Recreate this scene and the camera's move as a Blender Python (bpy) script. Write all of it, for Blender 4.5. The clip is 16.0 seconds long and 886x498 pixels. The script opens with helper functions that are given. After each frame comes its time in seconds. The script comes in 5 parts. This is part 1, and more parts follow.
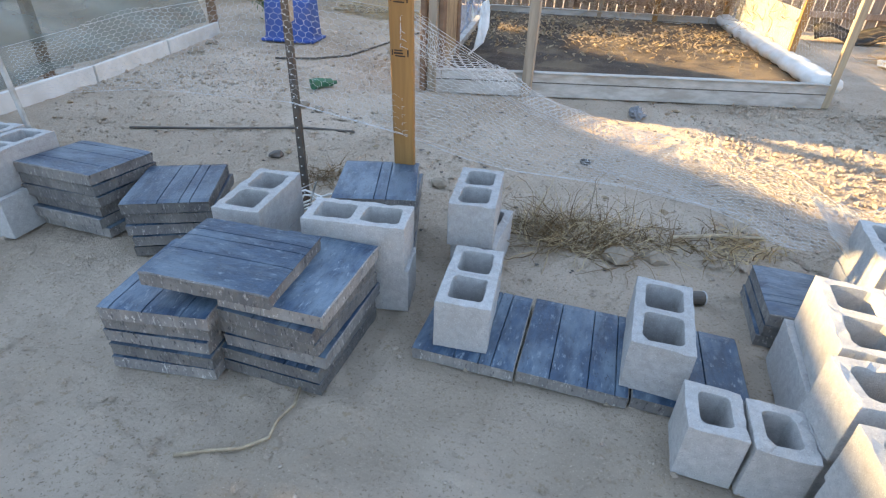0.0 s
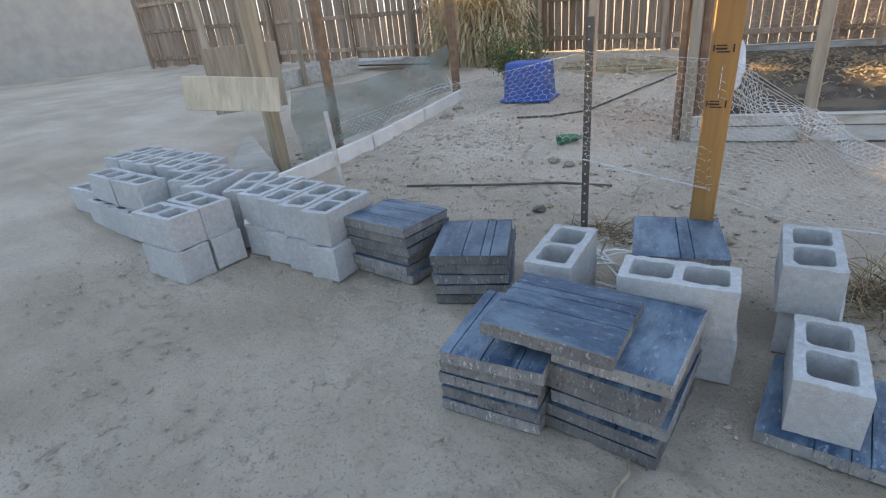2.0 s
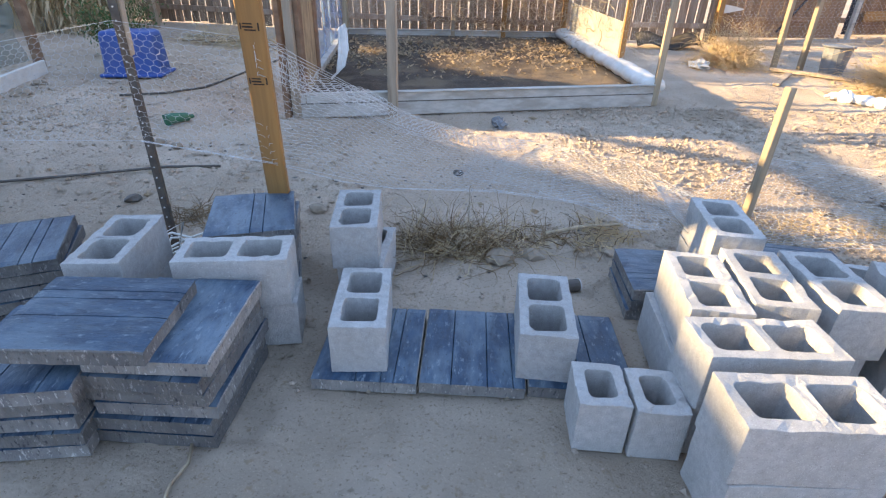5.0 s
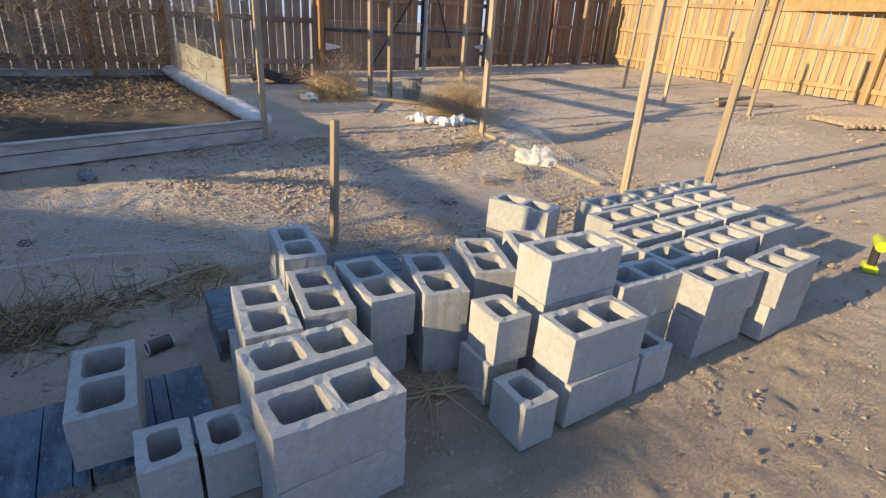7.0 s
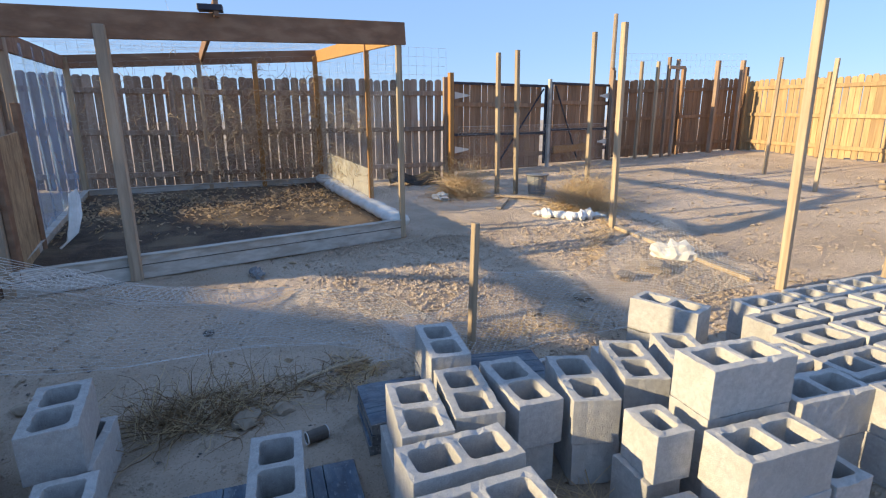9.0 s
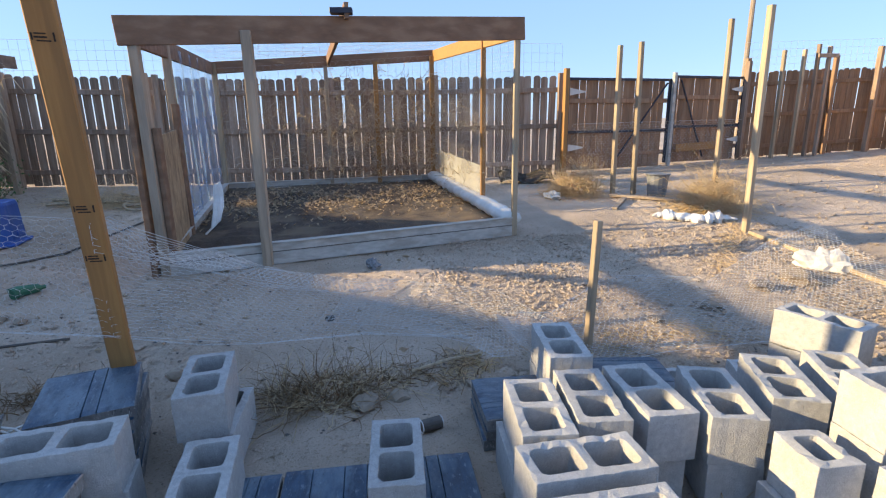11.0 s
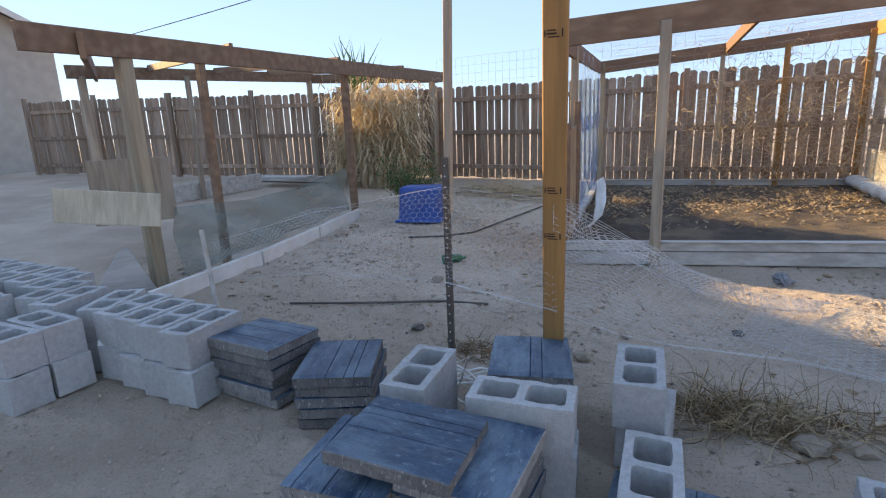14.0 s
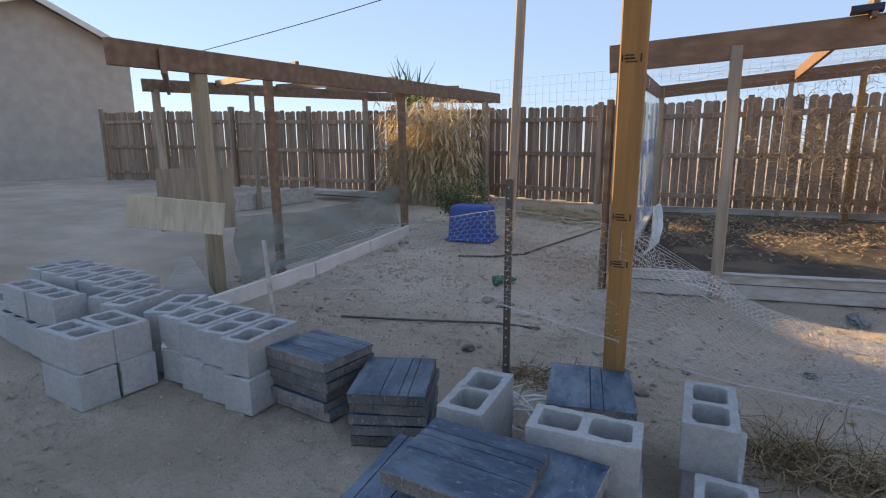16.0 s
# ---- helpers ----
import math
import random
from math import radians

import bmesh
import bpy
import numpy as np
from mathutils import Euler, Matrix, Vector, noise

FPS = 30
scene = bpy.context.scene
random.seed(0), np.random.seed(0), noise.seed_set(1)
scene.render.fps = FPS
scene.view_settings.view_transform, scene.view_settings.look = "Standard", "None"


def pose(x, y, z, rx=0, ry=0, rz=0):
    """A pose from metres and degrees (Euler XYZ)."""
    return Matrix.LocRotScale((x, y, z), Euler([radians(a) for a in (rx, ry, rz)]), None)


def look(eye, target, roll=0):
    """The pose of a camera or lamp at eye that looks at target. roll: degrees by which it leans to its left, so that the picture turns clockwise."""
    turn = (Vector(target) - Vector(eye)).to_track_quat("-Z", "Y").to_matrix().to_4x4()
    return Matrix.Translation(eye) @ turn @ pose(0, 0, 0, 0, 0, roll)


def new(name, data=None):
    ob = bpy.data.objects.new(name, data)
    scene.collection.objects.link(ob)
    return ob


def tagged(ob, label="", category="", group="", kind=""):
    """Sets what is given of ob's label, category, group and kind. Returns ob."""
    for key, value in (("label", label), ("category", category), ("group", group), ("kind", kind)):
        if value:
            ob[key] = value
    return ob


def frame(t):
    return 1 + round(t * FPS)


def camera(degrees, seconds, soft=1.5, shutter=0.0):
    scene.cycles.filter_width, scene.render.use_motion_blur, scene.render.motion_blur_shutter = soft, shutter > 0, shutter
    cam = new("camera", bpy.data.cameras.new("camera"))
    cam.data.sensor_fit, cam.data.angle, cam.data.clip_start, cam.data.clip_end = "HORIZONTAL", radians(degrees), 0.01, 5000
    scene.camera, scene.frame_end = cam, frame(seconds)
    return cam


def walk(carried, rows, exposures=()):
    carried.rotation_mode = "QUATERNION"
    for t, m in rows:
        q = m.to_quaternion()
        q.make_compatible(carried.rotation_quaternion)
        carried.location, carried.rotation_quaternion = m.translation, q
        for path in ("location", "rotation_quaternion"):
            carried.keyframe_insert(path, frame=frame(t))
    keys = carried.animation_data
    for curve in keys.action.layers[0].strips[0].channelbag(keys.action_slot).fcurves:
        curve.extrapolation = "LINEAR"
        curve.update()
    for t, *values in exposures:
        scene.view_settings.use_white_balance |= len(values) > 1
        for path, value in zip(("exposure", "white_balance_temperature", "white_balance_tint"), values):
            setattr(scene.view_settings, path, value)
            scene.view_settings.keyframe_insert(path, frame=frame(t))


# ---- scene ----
cam = camera(81.1, 16.0, 1.2)
PATH = [
    (0, (-0.145, -1.39, 1.293), (-0.72, 0.232, 0.273), 2.6),
    (0.5, (-0.288, -1.411, 1.333), (-0.987, 0.182, 0.346), 0.6),
    (1, (-0.477, -1.471, 1.334), (-1.329, 0.083, 0.407), -2.4),
    (1.5, (-0.54, -1.553, 1.319), (-1.584, -0.089, 0.444), -4.0),
    (2, (-0.559, -1.591, 1.316), (-1.794, -0.254, 0.487), -5.9),
    (2.5, (-0.588, -1.612, 1.317), (-1.918, -0.354, 0.511), -6.7),
    (3, (-0.614, -1.616, 1.313), (-1.972, -0.381, 0.52), -6.3),
    (3.5, (-0.598, -1.588, 1.299), (-1.923, -0.315, 0.511), -5.8),
    (4, (-0.561, -1.538, 1.314), (-1.645, -0.11, 0.428), -4.5),
    (4.5, (-0.351, -1.41, 1.308), (-1.07, 0.196, 0.358), -1.9),
    (5, (-0.124, -1.407, 1.297), (-0.3, 0.348, 0.354), 1.5),
    (7.3, (0.342, -1.546, 1.39), (1.297, 0.033, 0.619), 3.6),
    (7.5, (0.317, -1.535, 1.396), (1.251, 0.067, 0.648), 3.1),
    (8, (0.251, -1.523, 1.425), (1.058, 0.192, 0.788), 1.5),
    (8.5, (0.223, -1.544, 1.453), (0.899, 0.262, 0.923), 0.4),
    (9, (0.209, -1.532, 1.448), (0.767, 0.327, 0.965), -0.3),
    (9.5, (0.193, -1.53, 1.444), (0.616, 0.369, 0.979), -0.7),
    (10, (0.173, -1.508, 1.435), (0.471, 0.413, 0.967), -0.9),
    (10.2, (0.148, -1.491, 1.431), (0.402, 0.436, 0.961), -0.9),
    (12.5, (0.113, -1.478, 1.391), (0.017, 0.453, 0.88), -1.3),
    (13, (0.039, -1.454, 1.389), (-0.311, 0.447, 0.876), -1.6),
    (13.5, (-0.151, -1.481, 1.381), (-0.761, 0.363, 0.904), -1.1),
    (14, (-0.345, -1.503, 1.363), (-1.368, 0.158, 0.92), -2.2),
    (14.5, (-0.406, -1.573, 1.375), (-1.72, -0.117, 0.981), -2.5),
    (15, (-0.434, -1.581, 1.359), (-1.87, -0.232, 1.012), -2.4),
    (15.5, (-0.45, -1.562, 1.369), (-1.858, -0.182, 1.028), -1.1),
    (16, (-0.434, -1.537, 1.374), (-1.596, 0.048, 1.003), -0.4),
]
walk(cam, [(t, look(eye, target, roll)) for t, eye, target, roll in PATH],
     [(0, 2.7, 9500, 9), (1, 2.85, 10200, 9), (2, 2.45, 10000, 9), (3, 2.35, 9900, 9), (4, 2.5, 9900, 9), (4.5, 2.8, 9700, 11), (4.9, 2.5, 8400, 11), (5.2, 2.25, 7900, 11), (7.3, 1.12, 7000, 7), (8.5, 1.25, 6900, 8), (10, 1.52, 7000, 8), (12.5, 1.9, 7500, 11), (13, 2.12, 7900, 11), (13.6, 2.0, 8100, 12), (14.5, 1.55, 8900, 12), (15, 1.25, 8900, 12), (16, 1.55, 9000, 13)])

# ---- world, sun ----
SUN_AZ, SUN_EL = -90.4, 16.2          # degrees from +y towards +x, and above the horizon
world = bpy.data.worlds.new("world")
scene.world = world
world.use_nodes = True
wn = world.node_tree
sky = wn.nodes.new("ShaderNodeTexSky")
sky.sky_type = "NISHITA"
sky.sun_disc = False
sky.sun_elevation, sky.sun_rotation = radians(SUN_EL), radians(SUN_AZ)
sky.air_density, sky.dust_density, sky.ozone_density = 1.0, 0.05, 3.8
clear = wn.nodes.new("ShaderNodeMix")                # clear dry desert air: the same blue nearly down to the horizon
clear.data_type = "RGBA"
clear.inputs[0].default_value = 0.82
clear.inputs[7].default_value = (0.82, 1.38, 2.70, 1)
wn.links.new(sky.outputs[0], clear.inputs[6])
wn.links.new(clear.outputs[2], wn.nodes["Background"].inputs[0])
wn.nodes["Background"].inputs[1].default_value = 0.145
sun = new("sun", bpy.data.lights.new("sun", "SUN"))
sun.data.energy, sun.data.angle, sun.data.color = 3.4, radians(0.6), (1.0, 0.80, 0.50)
sd = Vector((math.sin(radians(SUN_AZ)) * math.cos(radians(SUN_EL)), math.cos(radians(SUN_AZ)) * math.cos(radians(SUN_EL)), math.sin(radians(SUN_EL))))
sun.matrix_world = look(sd * 60, (0, 0, 0))


# ---- materials ----
def mat(name, c1, c2, scale=8.0, rough=0.85, bump=0.3, bump_scale=60.0, metal=0.0, c3=None, stain_scale=1.2, stain=0.35,
        stretch=(1, 1, 1), vary=0.12, bump_dist=0.004, contrast=(0.35, 0.65), grit=None, bump_rough=0.65):
    """Two colours mixed by noise, a third by larger stains, fine relief, and a change from object to object."""
    m = bpy.data.materials.new(name)
    m.use_nodes = True
    nt = m.node_tree
    N, L = nt.nodes, nt.links
    b = N["Principled BSDF"]
    b.inputs["Roughness"].default_value, b.inputs["Metallic"].default_value = rough, metal
    tc, mp = N.new("ShaderNodeTexCoord"), N.new("ShaderNodeMapping")
    mp.inputs["Scale"].default_value = stretch
    info = N.new("ShaderNodeObjectInfo")
    shift = N.new("ShaderNodeVectorMath")
    shift.operation = "MULTIPLY_ADD"
    shift.inputs[1].default_value = (37.0, 19.0, 53.0)
    L.new(info.outputs["Random"], shift.inputs[0])
    L.new(tc.outputs["Object"], shift.inputs[2])
    L.new(shift.outputs[0], mp.inputs["Vector"])

    def noise_node(s, detail, r=0.6):
        n = N.new("ShaderNodeTexNoise")
        n.inputs["Scale"].default_value, n.inputs["Detail"].default_value, n.inputs["Roughness"].default_value = s, detail, r
        L.new(mp.outputs[0], n.inputs["Vector"])
        return n

    def mix(fac, a, bcol, kind="MIX"):
        x = N.new("ShaderNodeMix")
        x.data_type, x.blend_type = "RGBA", kind
        for k, v in ((0, fac), (6, a), (7, bcol)):
            if hasattr(v, "is_linked"):
                L.new(v, x.inputs[k])
            else:
                x.inputs[k].default_value = v if k == 0 else (*v, 1)
        return x.outputs[2]

    def ramp(src, lo, hi):
        r = N.new("ShaderNodeMapRange")
        r.inputs[1].default_value, r.inputs[2].default_value = lo, hi
        L.new(src, r.inputs[0])
        return r.outputs[0]

    col = mix(ramp(noise_node(scale, 6).outputs[0], *contrast), c1, c2)
    if c3:
        st = N.new("ShaderNodeMath")
        st.operation = "MULTIPLY"
        st.inputs[1].default_value = stain
        L.new(ramp(noise_node(stain_scale, 5).outputs[0], 0.45, 0.62), st.inputs[0])
        col = mix(st.outputs[0], col, c3)
    for size, tone in grit or ():
        col = mix(ramp(noise_node(size, 3, 0.8).outputs[0], 0.58, 0.68), col, tone)
    if vary:
        hsv = N.new("ShaderNodeHueSaturation")
        v = N.new("ShaderNodeMapRange")
        v.inputs[3].default_value, v.inputs[4].default_value = 1 - vary, 1 + vary
        L.new(info.outputs["Random"], v.inputs[0])
        L.new(v.outputs[0], hsv.inputs["Value"])
        L.new(col, hsv.inputs["Color"])
        col = hsv.outputs[0]
    L.new(col, b.inputs["Base Color"])
    if bump:
        bp = N.new("ShaderNodeBump")
        bp.inputs["Strength"].default_value, bp.inputs["Distance"].default_value = bump, bump_dist
        L.new(noise_node(bump_scale, 10, bump_rough).outputs[0], bp.inputs["Height"])
        L.new(bp.outputs[0], b.inputs["Normal"])
    return m


M_SAND = mat("sand", (0.64, 0.515, 0.405), (0.51, 0.405, 0.31), scale=1.6, rough=0.95, bump=1.0, bump_scale=30, c3=(0.37, 0.28, 0.20),
             stain_scale=0.6, stain=0.6, vary=0, bump_dist=0.035, bump_rough=0.78, grit=((150, (0.74, 0.61, 0.46)), (75, (0.28, 0.205, 0.14)), (28, (0.44, 0.33, 0.225))))
M_PEBBLE = mat("pebble", (0.46, 0.375, 0.30), (0.30, 0.24, 0.19), scale=30, rough=0.9, bump=0.3)
M_BLOCK = mat("concrete_block", (0.45, 0.442, 0.428), (0.35, 0.344, 0.335), scale=40, rough=0.95, bump=0.8, bump_scale=170, c3=(0.33, 0.315, 0.285),
              stain_scale=6, stain=0.45, vary=0.10, bump_dist=0.005, grit=((190, (0.26, 0.255, 0.245)), (260, (0.58, 0.565, 0.54))))
# Base blue carries the sky's reflection; c3 and pale grit are dust.
M_PAVER = mat("charcoal_paver_sky_tint", (0.008, 0.028, 0.056), (0.020, 0.058, 0.105), scale=26, rough=0.36, bump=0.6, bump_scale=70, c3=(0.13, 0.185, 0.225),
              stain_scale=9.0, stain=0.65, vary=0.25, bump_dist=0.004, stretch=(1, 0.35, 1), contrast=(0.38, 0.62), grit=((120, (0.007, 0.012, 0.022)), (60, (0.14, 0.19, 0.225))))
M_PAVER_SIDE = mat("paver_side", (0.17, 0.16, 0.15), (0.25, 0.232, 0.21), scale=14, rough=0.92, bump=1.0, bump_scale=60, c3=(0.10, 0.10, 0.105),
                   stain_scale=5, stain=0.6, vary=0.42, bump_dist=0.010, stretch=(1, 1, 0.35), grit=((70, (0.07, 0.068, 0.07)), (95, (0.42, 0.40, 0.37))))
M_FENCE = mat("weathered_cedar", (0.32, 0.215, 0.148), (0.21, 0.140, 0.095), scale=5, rough=0.85, bump=0.6, bump_scale=24, c3=(0.41, 0.325, 0.26),
              stain_scale=1.5, stain=0.6, stretch=(6, 6, 0.5), vary=0.25)
M_FENCE_RED = mat("red_brown_stain", (0.29, 0.165, 0.095), (0.20, 0.112, 0.064), scale=5, rough=0.8, bump=0.5, bump_scale=24, c3=(0.34, 0.23, 0.15),
                  stain_scale=1.5, stain=0.5, stretch=(6, 6, 0.5), vary=0.2)
# Cedar again, colour lifted and yellowed to carry the low sunlight.
M_FENCE_SUN = mat("sunlit_cedar", (0.47, 0.33, 0.175), (0.36, 0.245, 0.125), scale=5, rough=0.85, bump=0.5, bump_scale=24, c3=(0.24, 0.15, 0.09),
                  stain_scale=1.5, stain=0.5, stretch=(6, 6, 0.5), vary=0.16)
M_POST = mat("new_lumber", (0.36, 0.185, 0.06), (0.27, 0.13, 0.04), scale=4, rough=0.7, bump=0.3, bump_scale=30, c3=(0.24, 0.13, 0.05),
             stain_scale=2, stain=0.5, stretch=(7, 7, 0.4), vary=0.1)
M_STAKE = mat("raw_stake", (0.44, 0.35, 0.24), (0.32, 0.25, 0.17), scale=5, rough=0.85, bump=0.4, bump_scale=30, c3=(0.20, 0.14, 0.09),
              stain_scale=2, stain=0.5, stretch=(7, 7, 0.4), vary=0.18)
M_GREYWOOD = mat("grey_lumber", (0.36, 0.28, 0.205), (0.24, 0.185, 0.135), scale=5, rough=0.88, bump=0.5, bump_scale=30, c3=(0.44, 0.36, 0.28),
                 stain_scale=2, stain=0.5, stretch=(6, 6, 0.5), vary=0.15)
M_BEAM = mat("brown_beam", (0.21, 0.118, 0.070), (0.14, 0.078, 0.048), scale=4, rough=0.8, bump=0.4, bump_scale=24, c3=(0.33, 0.21, 0.135),
             stain_scale=2, stain=0.5, stretch=(0.5, 7, 7), vary=0.08)
M_BEAM_NEW = mat("orange_beam", (0.44, 0.24, 0.08), (0.34, 0.18, 0.06), scale=4, rough=0.75, bump=0.3, bump_scale=24, stretch=(0.5, 7, 7), vary=0.05)
M_WHITEBOARD = mat("faded_white_board", (0.52, 0.50, 0.46), (0.40, 0.385, 0.35), scale=6, rough=0.8, bump=0.3, bump_scale=40, c3=(0.28, 0.25, 0.21),
                   stain_scale=2.5, stain=0.6, stretch=(0.5, 4, 4), vary=0.06)
M_EDGE = mat("white_painted_edging", (0.70, 0.68, 0.64), (0.60, 0.58, 0.54), scale=5, rough=0.7, bump=0.25, bump_scale=40, c3=(0.46, 0.42, 0.36),
             stain_scale=3, stain=0.35, vary=0.05)
M_SOIL = mat("dark_soil", (0.085, 0.06, 0.042), (0.05, 0.036, 0.027), scale=6, rough=0.97, bump=1.0, bump_scale=45, c3=(0.19, 0.14, 0.09),
             stain_scale=1.6, stain=0.75, vary=0, bump_dist=0.02, grit=((60, (0.22, 0.16, 0.10)),))
M_LEAF = mat("dead_leaf", (0.52, 0.40, 0.26), (0.30, 0.215, 0.14), scale=20, rough=0.9, bump=0)
M_STRAW = mat("dry_straw", (0.78, 0.62, 0.40), (0.62, 0.47, 0.28), scale=6, rough=0.85, bump=0, vary=0.15)
M_WEED = mat("dry_weed", (0.34, 0.23, 0.13), (0.17, 0.11, 0.06), scale=6, rough=0.9, bump=0, vary=0.15)
M_REED = mat("dry_reed", (0.84, 0.70, 0.48), (0.70, 0.55, 0.35), scale=3, rough=0.8, bump=0, vary=0.15)
M_GREEN = mat("green_leaf", (0.06, 0.13, 0.045), (0.11, 0.19, 0.07), scale=5, rough=0.7, bump=0)
M_VINE = mat("dead_vine", (0.52, 0.43, 0.32), (0.36, 0.29, 0.21), scale=6, rough=0.9, bump=0)
M_WIRE = mat("galvanised_wire", (0.66, 0.67, 0.67), (0.50, 0.51, 0.51), scale=20, rough=0.35, bump=0, metal=0.1, vary=0)
M_STEEL = mat("steel_post", (0.085, 0.075, 0.068), (0.14, 0.12, 0.10), scale=20, rough=0.6, bump=0.2, metal=0.5, c3=(0.15, 0.08, 0.045), stain_scale=6)
M_IRON = mat("blue_black_iron", (0.018, 0.022, 0.04), (0.03, 0.034, 0.05), scale=15, rough=0.5, bump=0.1, metal=0.3)
M_BLUE = mat("blue_plastic", (0.008, 0.065, 0.29), (0.014, 0.09, 0.36), scale=4, rough=0.42, bump=0.05, c3=(0.10, 0.14, 0.30), stain_scale=3, stain=0.35)
M_WHITE = mat("white_plastic", (0.76, 0.74, 0.70), (0.62, 0.60, 0.55), scale=6, rough=0.5, bump=0.4, bump_scale=30, vary=0.04)
M_GREENPL = mat("green_plastic", (0.01, 0.10, 0.055), (0.02, 0.14, 0.075), scale=8, rough=0.45, bump=0.05)
M_HOSE = mat("black_hose", (0.07, 0.062, 0.055), (0.13, 0.112, 0.092), scale=12, rough=0.7, bump=0.1)
M_SIGN = mat("pale_plywood", (0.58, 0.51, 0.39), (0.46, 0.40, 0.30), scale=9, rough=0.85, bump=0.3, bump_scale=40, c3=(0.33, 0.28, 0.20), stain_scale=4, stain=0.5, stretch=(3, 1, 0.5), vary=0.0)
M_STRAND = mat("strand_board_panel", (0.46, 0.33, 0.19), (0.27, 0.18, 0.10), scale=24, rough=0.85, bump=0.5, bump_scale=30, c3=(0.16, 0.105, 0.06), stain_scale=9, stain=0.6, stretch=(1, 1, 0.35), vary=0.0)
M_OSB = mat("strand_board", (0.42, 0.28, 0.135), (0.31, 0.20, 0.09), scale=18, rough=0.8, bump=0.3, bump_scale=30, stretch=(1, 1, 0.4), vary=0.05)
M_GREYPL = mat("grey_plastic", (0.24, 0.245, 0.25), (0.12, 0.125, 0.13), scale=6, rough=0.55, bump=0.1)
M_STUCCO = mat("grey_stucco", (0.42, 0.38, 0.33), (0.36, 0.32, 0.28), scale=3, rough=0.95, bump=0.5, bump_scale=60, vary=0)
M_ROOF = mat("shingle", (0.13, 0.11, 0.10), (0.09, 0.08, 0.075), scale=12, rough=0.95, bump=0.6, bump_scale=30, vary=0)
M_TRIM = mat("white_trim", (0.66, 0.64, 0.60), (0.58, 0.56, 0.52), scale=6, rough=0.7, bump=0.1, vary=0)
M_STAMP = mat("dark_stamp", (0.02, 0.017, 0.015), (0.05, 0.03, 0.02), scale=80, rough=0.9, bump=0, vary=0)
M_TAN = mat("stone", (0.30, 0.24, 0.18), (0.22, 0.175, 0.13), scale=20, rough=0.95, bump=0.5, bump_scale=50)
M_LIME = mat("lime_plastic", (0.55, 0.60, 0.02), (0.48, 0.54, 0.02), scale=8, rough=0.4, bump=0.02)
M_BLACKPL = mat("black_plastic", (0.02, 0.02, 0.02), (0.03, 0.03, 0.03), scale=8, rough=0.5, bump=0.05)


def film_mat(name, color, clear, rough=0.25):
    m = bpy.data.materials.new(name)
    m.use_nodes = True
    nt = m.node_tree
    b, out = nt.nodes["Principled BSDF"], nt.nodes["Material Output"]
    b.inputs["Base Color"].default_value, b.inputs["Roughness"].default_value = (*color, 1), rough
    tr, mx, nz = nt.nodes.new("ShaderNodeBsdfTransparent"), nt.nodes.new("ShaderNodeMixShader"), nt.nodes.new("ShaderNodeTexNoise")
    nz.inputs["Scale"].default_value, nz.inputs["Detail"].default_value = 3, 4
    rg = nt.nodes.new("ShaderNodeMapRange")
    rg.inputs[1].default_value, rg.inputs[2].default_value = 0.35, 0.65
    rg.inputs[3].default_value, rg.inputs[4].default_value = clear - 0.18, min(clear + 0.12, 1)
    nt.links.new(nz.outputs[0], rg.inputs[0])
    nt.links.new(rg.outputs[0], mx.inputs[0])
    nt.links.new(b.outputs[0], mx.inputs[1])
    nt.links.new(tr.outputs[0], mx.inputs[2])
    nt.links.new(mx.outputs[0], out.inputs[0])
    return m


def thin(m, share):
    """Lets part of the light through, as dry leaves and stems do."""
    nt = m.node_tree
    b, out = nt.nodes["Principled BSDF"], nt.nodes["Material Output"]
    tl, mx = nt.nodes.new("ShaderNodeBsdfTranslucent"), nt.nodes.new("ShaderNodeMixShader")
    nt.links.new(b.inputs["Base Color"].links[0].from_socket, tl.inputs["Color"])
    mx.inputs[0].default_value = share
    nt.links.new(b.outputs[0], mx.inputs[1])
    nt.links.new(tl.outputs[0], mx.inputs[2])
    nt.links.new(mx.outputs[0], out.inputs[0])


for dry in (M_REED, M_STRAW, M_WEED, M_VINE, M_LEAF, M_GREEN):
    thin(dry, 0.4)
# Clear sheet; its blue is the sky's reflection put into the colour.
M_FILM = film_mat("sky_tinted_sheeting", (0.30, 0.48, 0.74), 0.66, 0.15)
M_HAZY = film_mat("hazy_sheeting", (0.42, 0.41, 0.38), 0.52, 0.5)
M_NET = film_mat("green_netting", (0.17, 0.21, 0.19), 0.45, 0.9)


# ---- builders ----
def ground_z(x, y):
    """The yard is level round the blocks and rises gently outwards."""
    s = math.hypot(x, y + 1.5) - 3.0
    return max(0.0, min(0.045 * (s + math.sqrt(s * s + 1.0)) / 2 - 0.007, 0.62))


def mesh_of(bm, name, material, smooth=False):
    me = bpy.data.meshes.new(name)
    bm.to_mesh(me)
    bm.free()
    for m in material if isinstance(material, (list, tuple)) else (material,):
        me.materials.append(m)
    if smooth:
        me.polygons.foreach_set("use_smooth", [True] * len(me.polygons))
    return me


def part(name, bm, material, parent=None, label="", smooth=False, m=None):
    ob = new(name, mesh_of(bm, name, material, smooth))
    if parent is not None:
        ob.parent = parent
    if m is not None:
        ob.matrix_basis = m
    if label:
        tagged(ob, label)
    return ob


def piece(name, me, parent, m):
    ob = new(name, me)
    ob.parent = parent
    ob.matrix_basis = m
    return ob


def thing(name, m, label, category, group="", kind=""):
    ob = new(name)
    ob.matrix_basis = m
    ob.empty_display_size = 0.1
    return tagged(ob, label, category, group, kind)


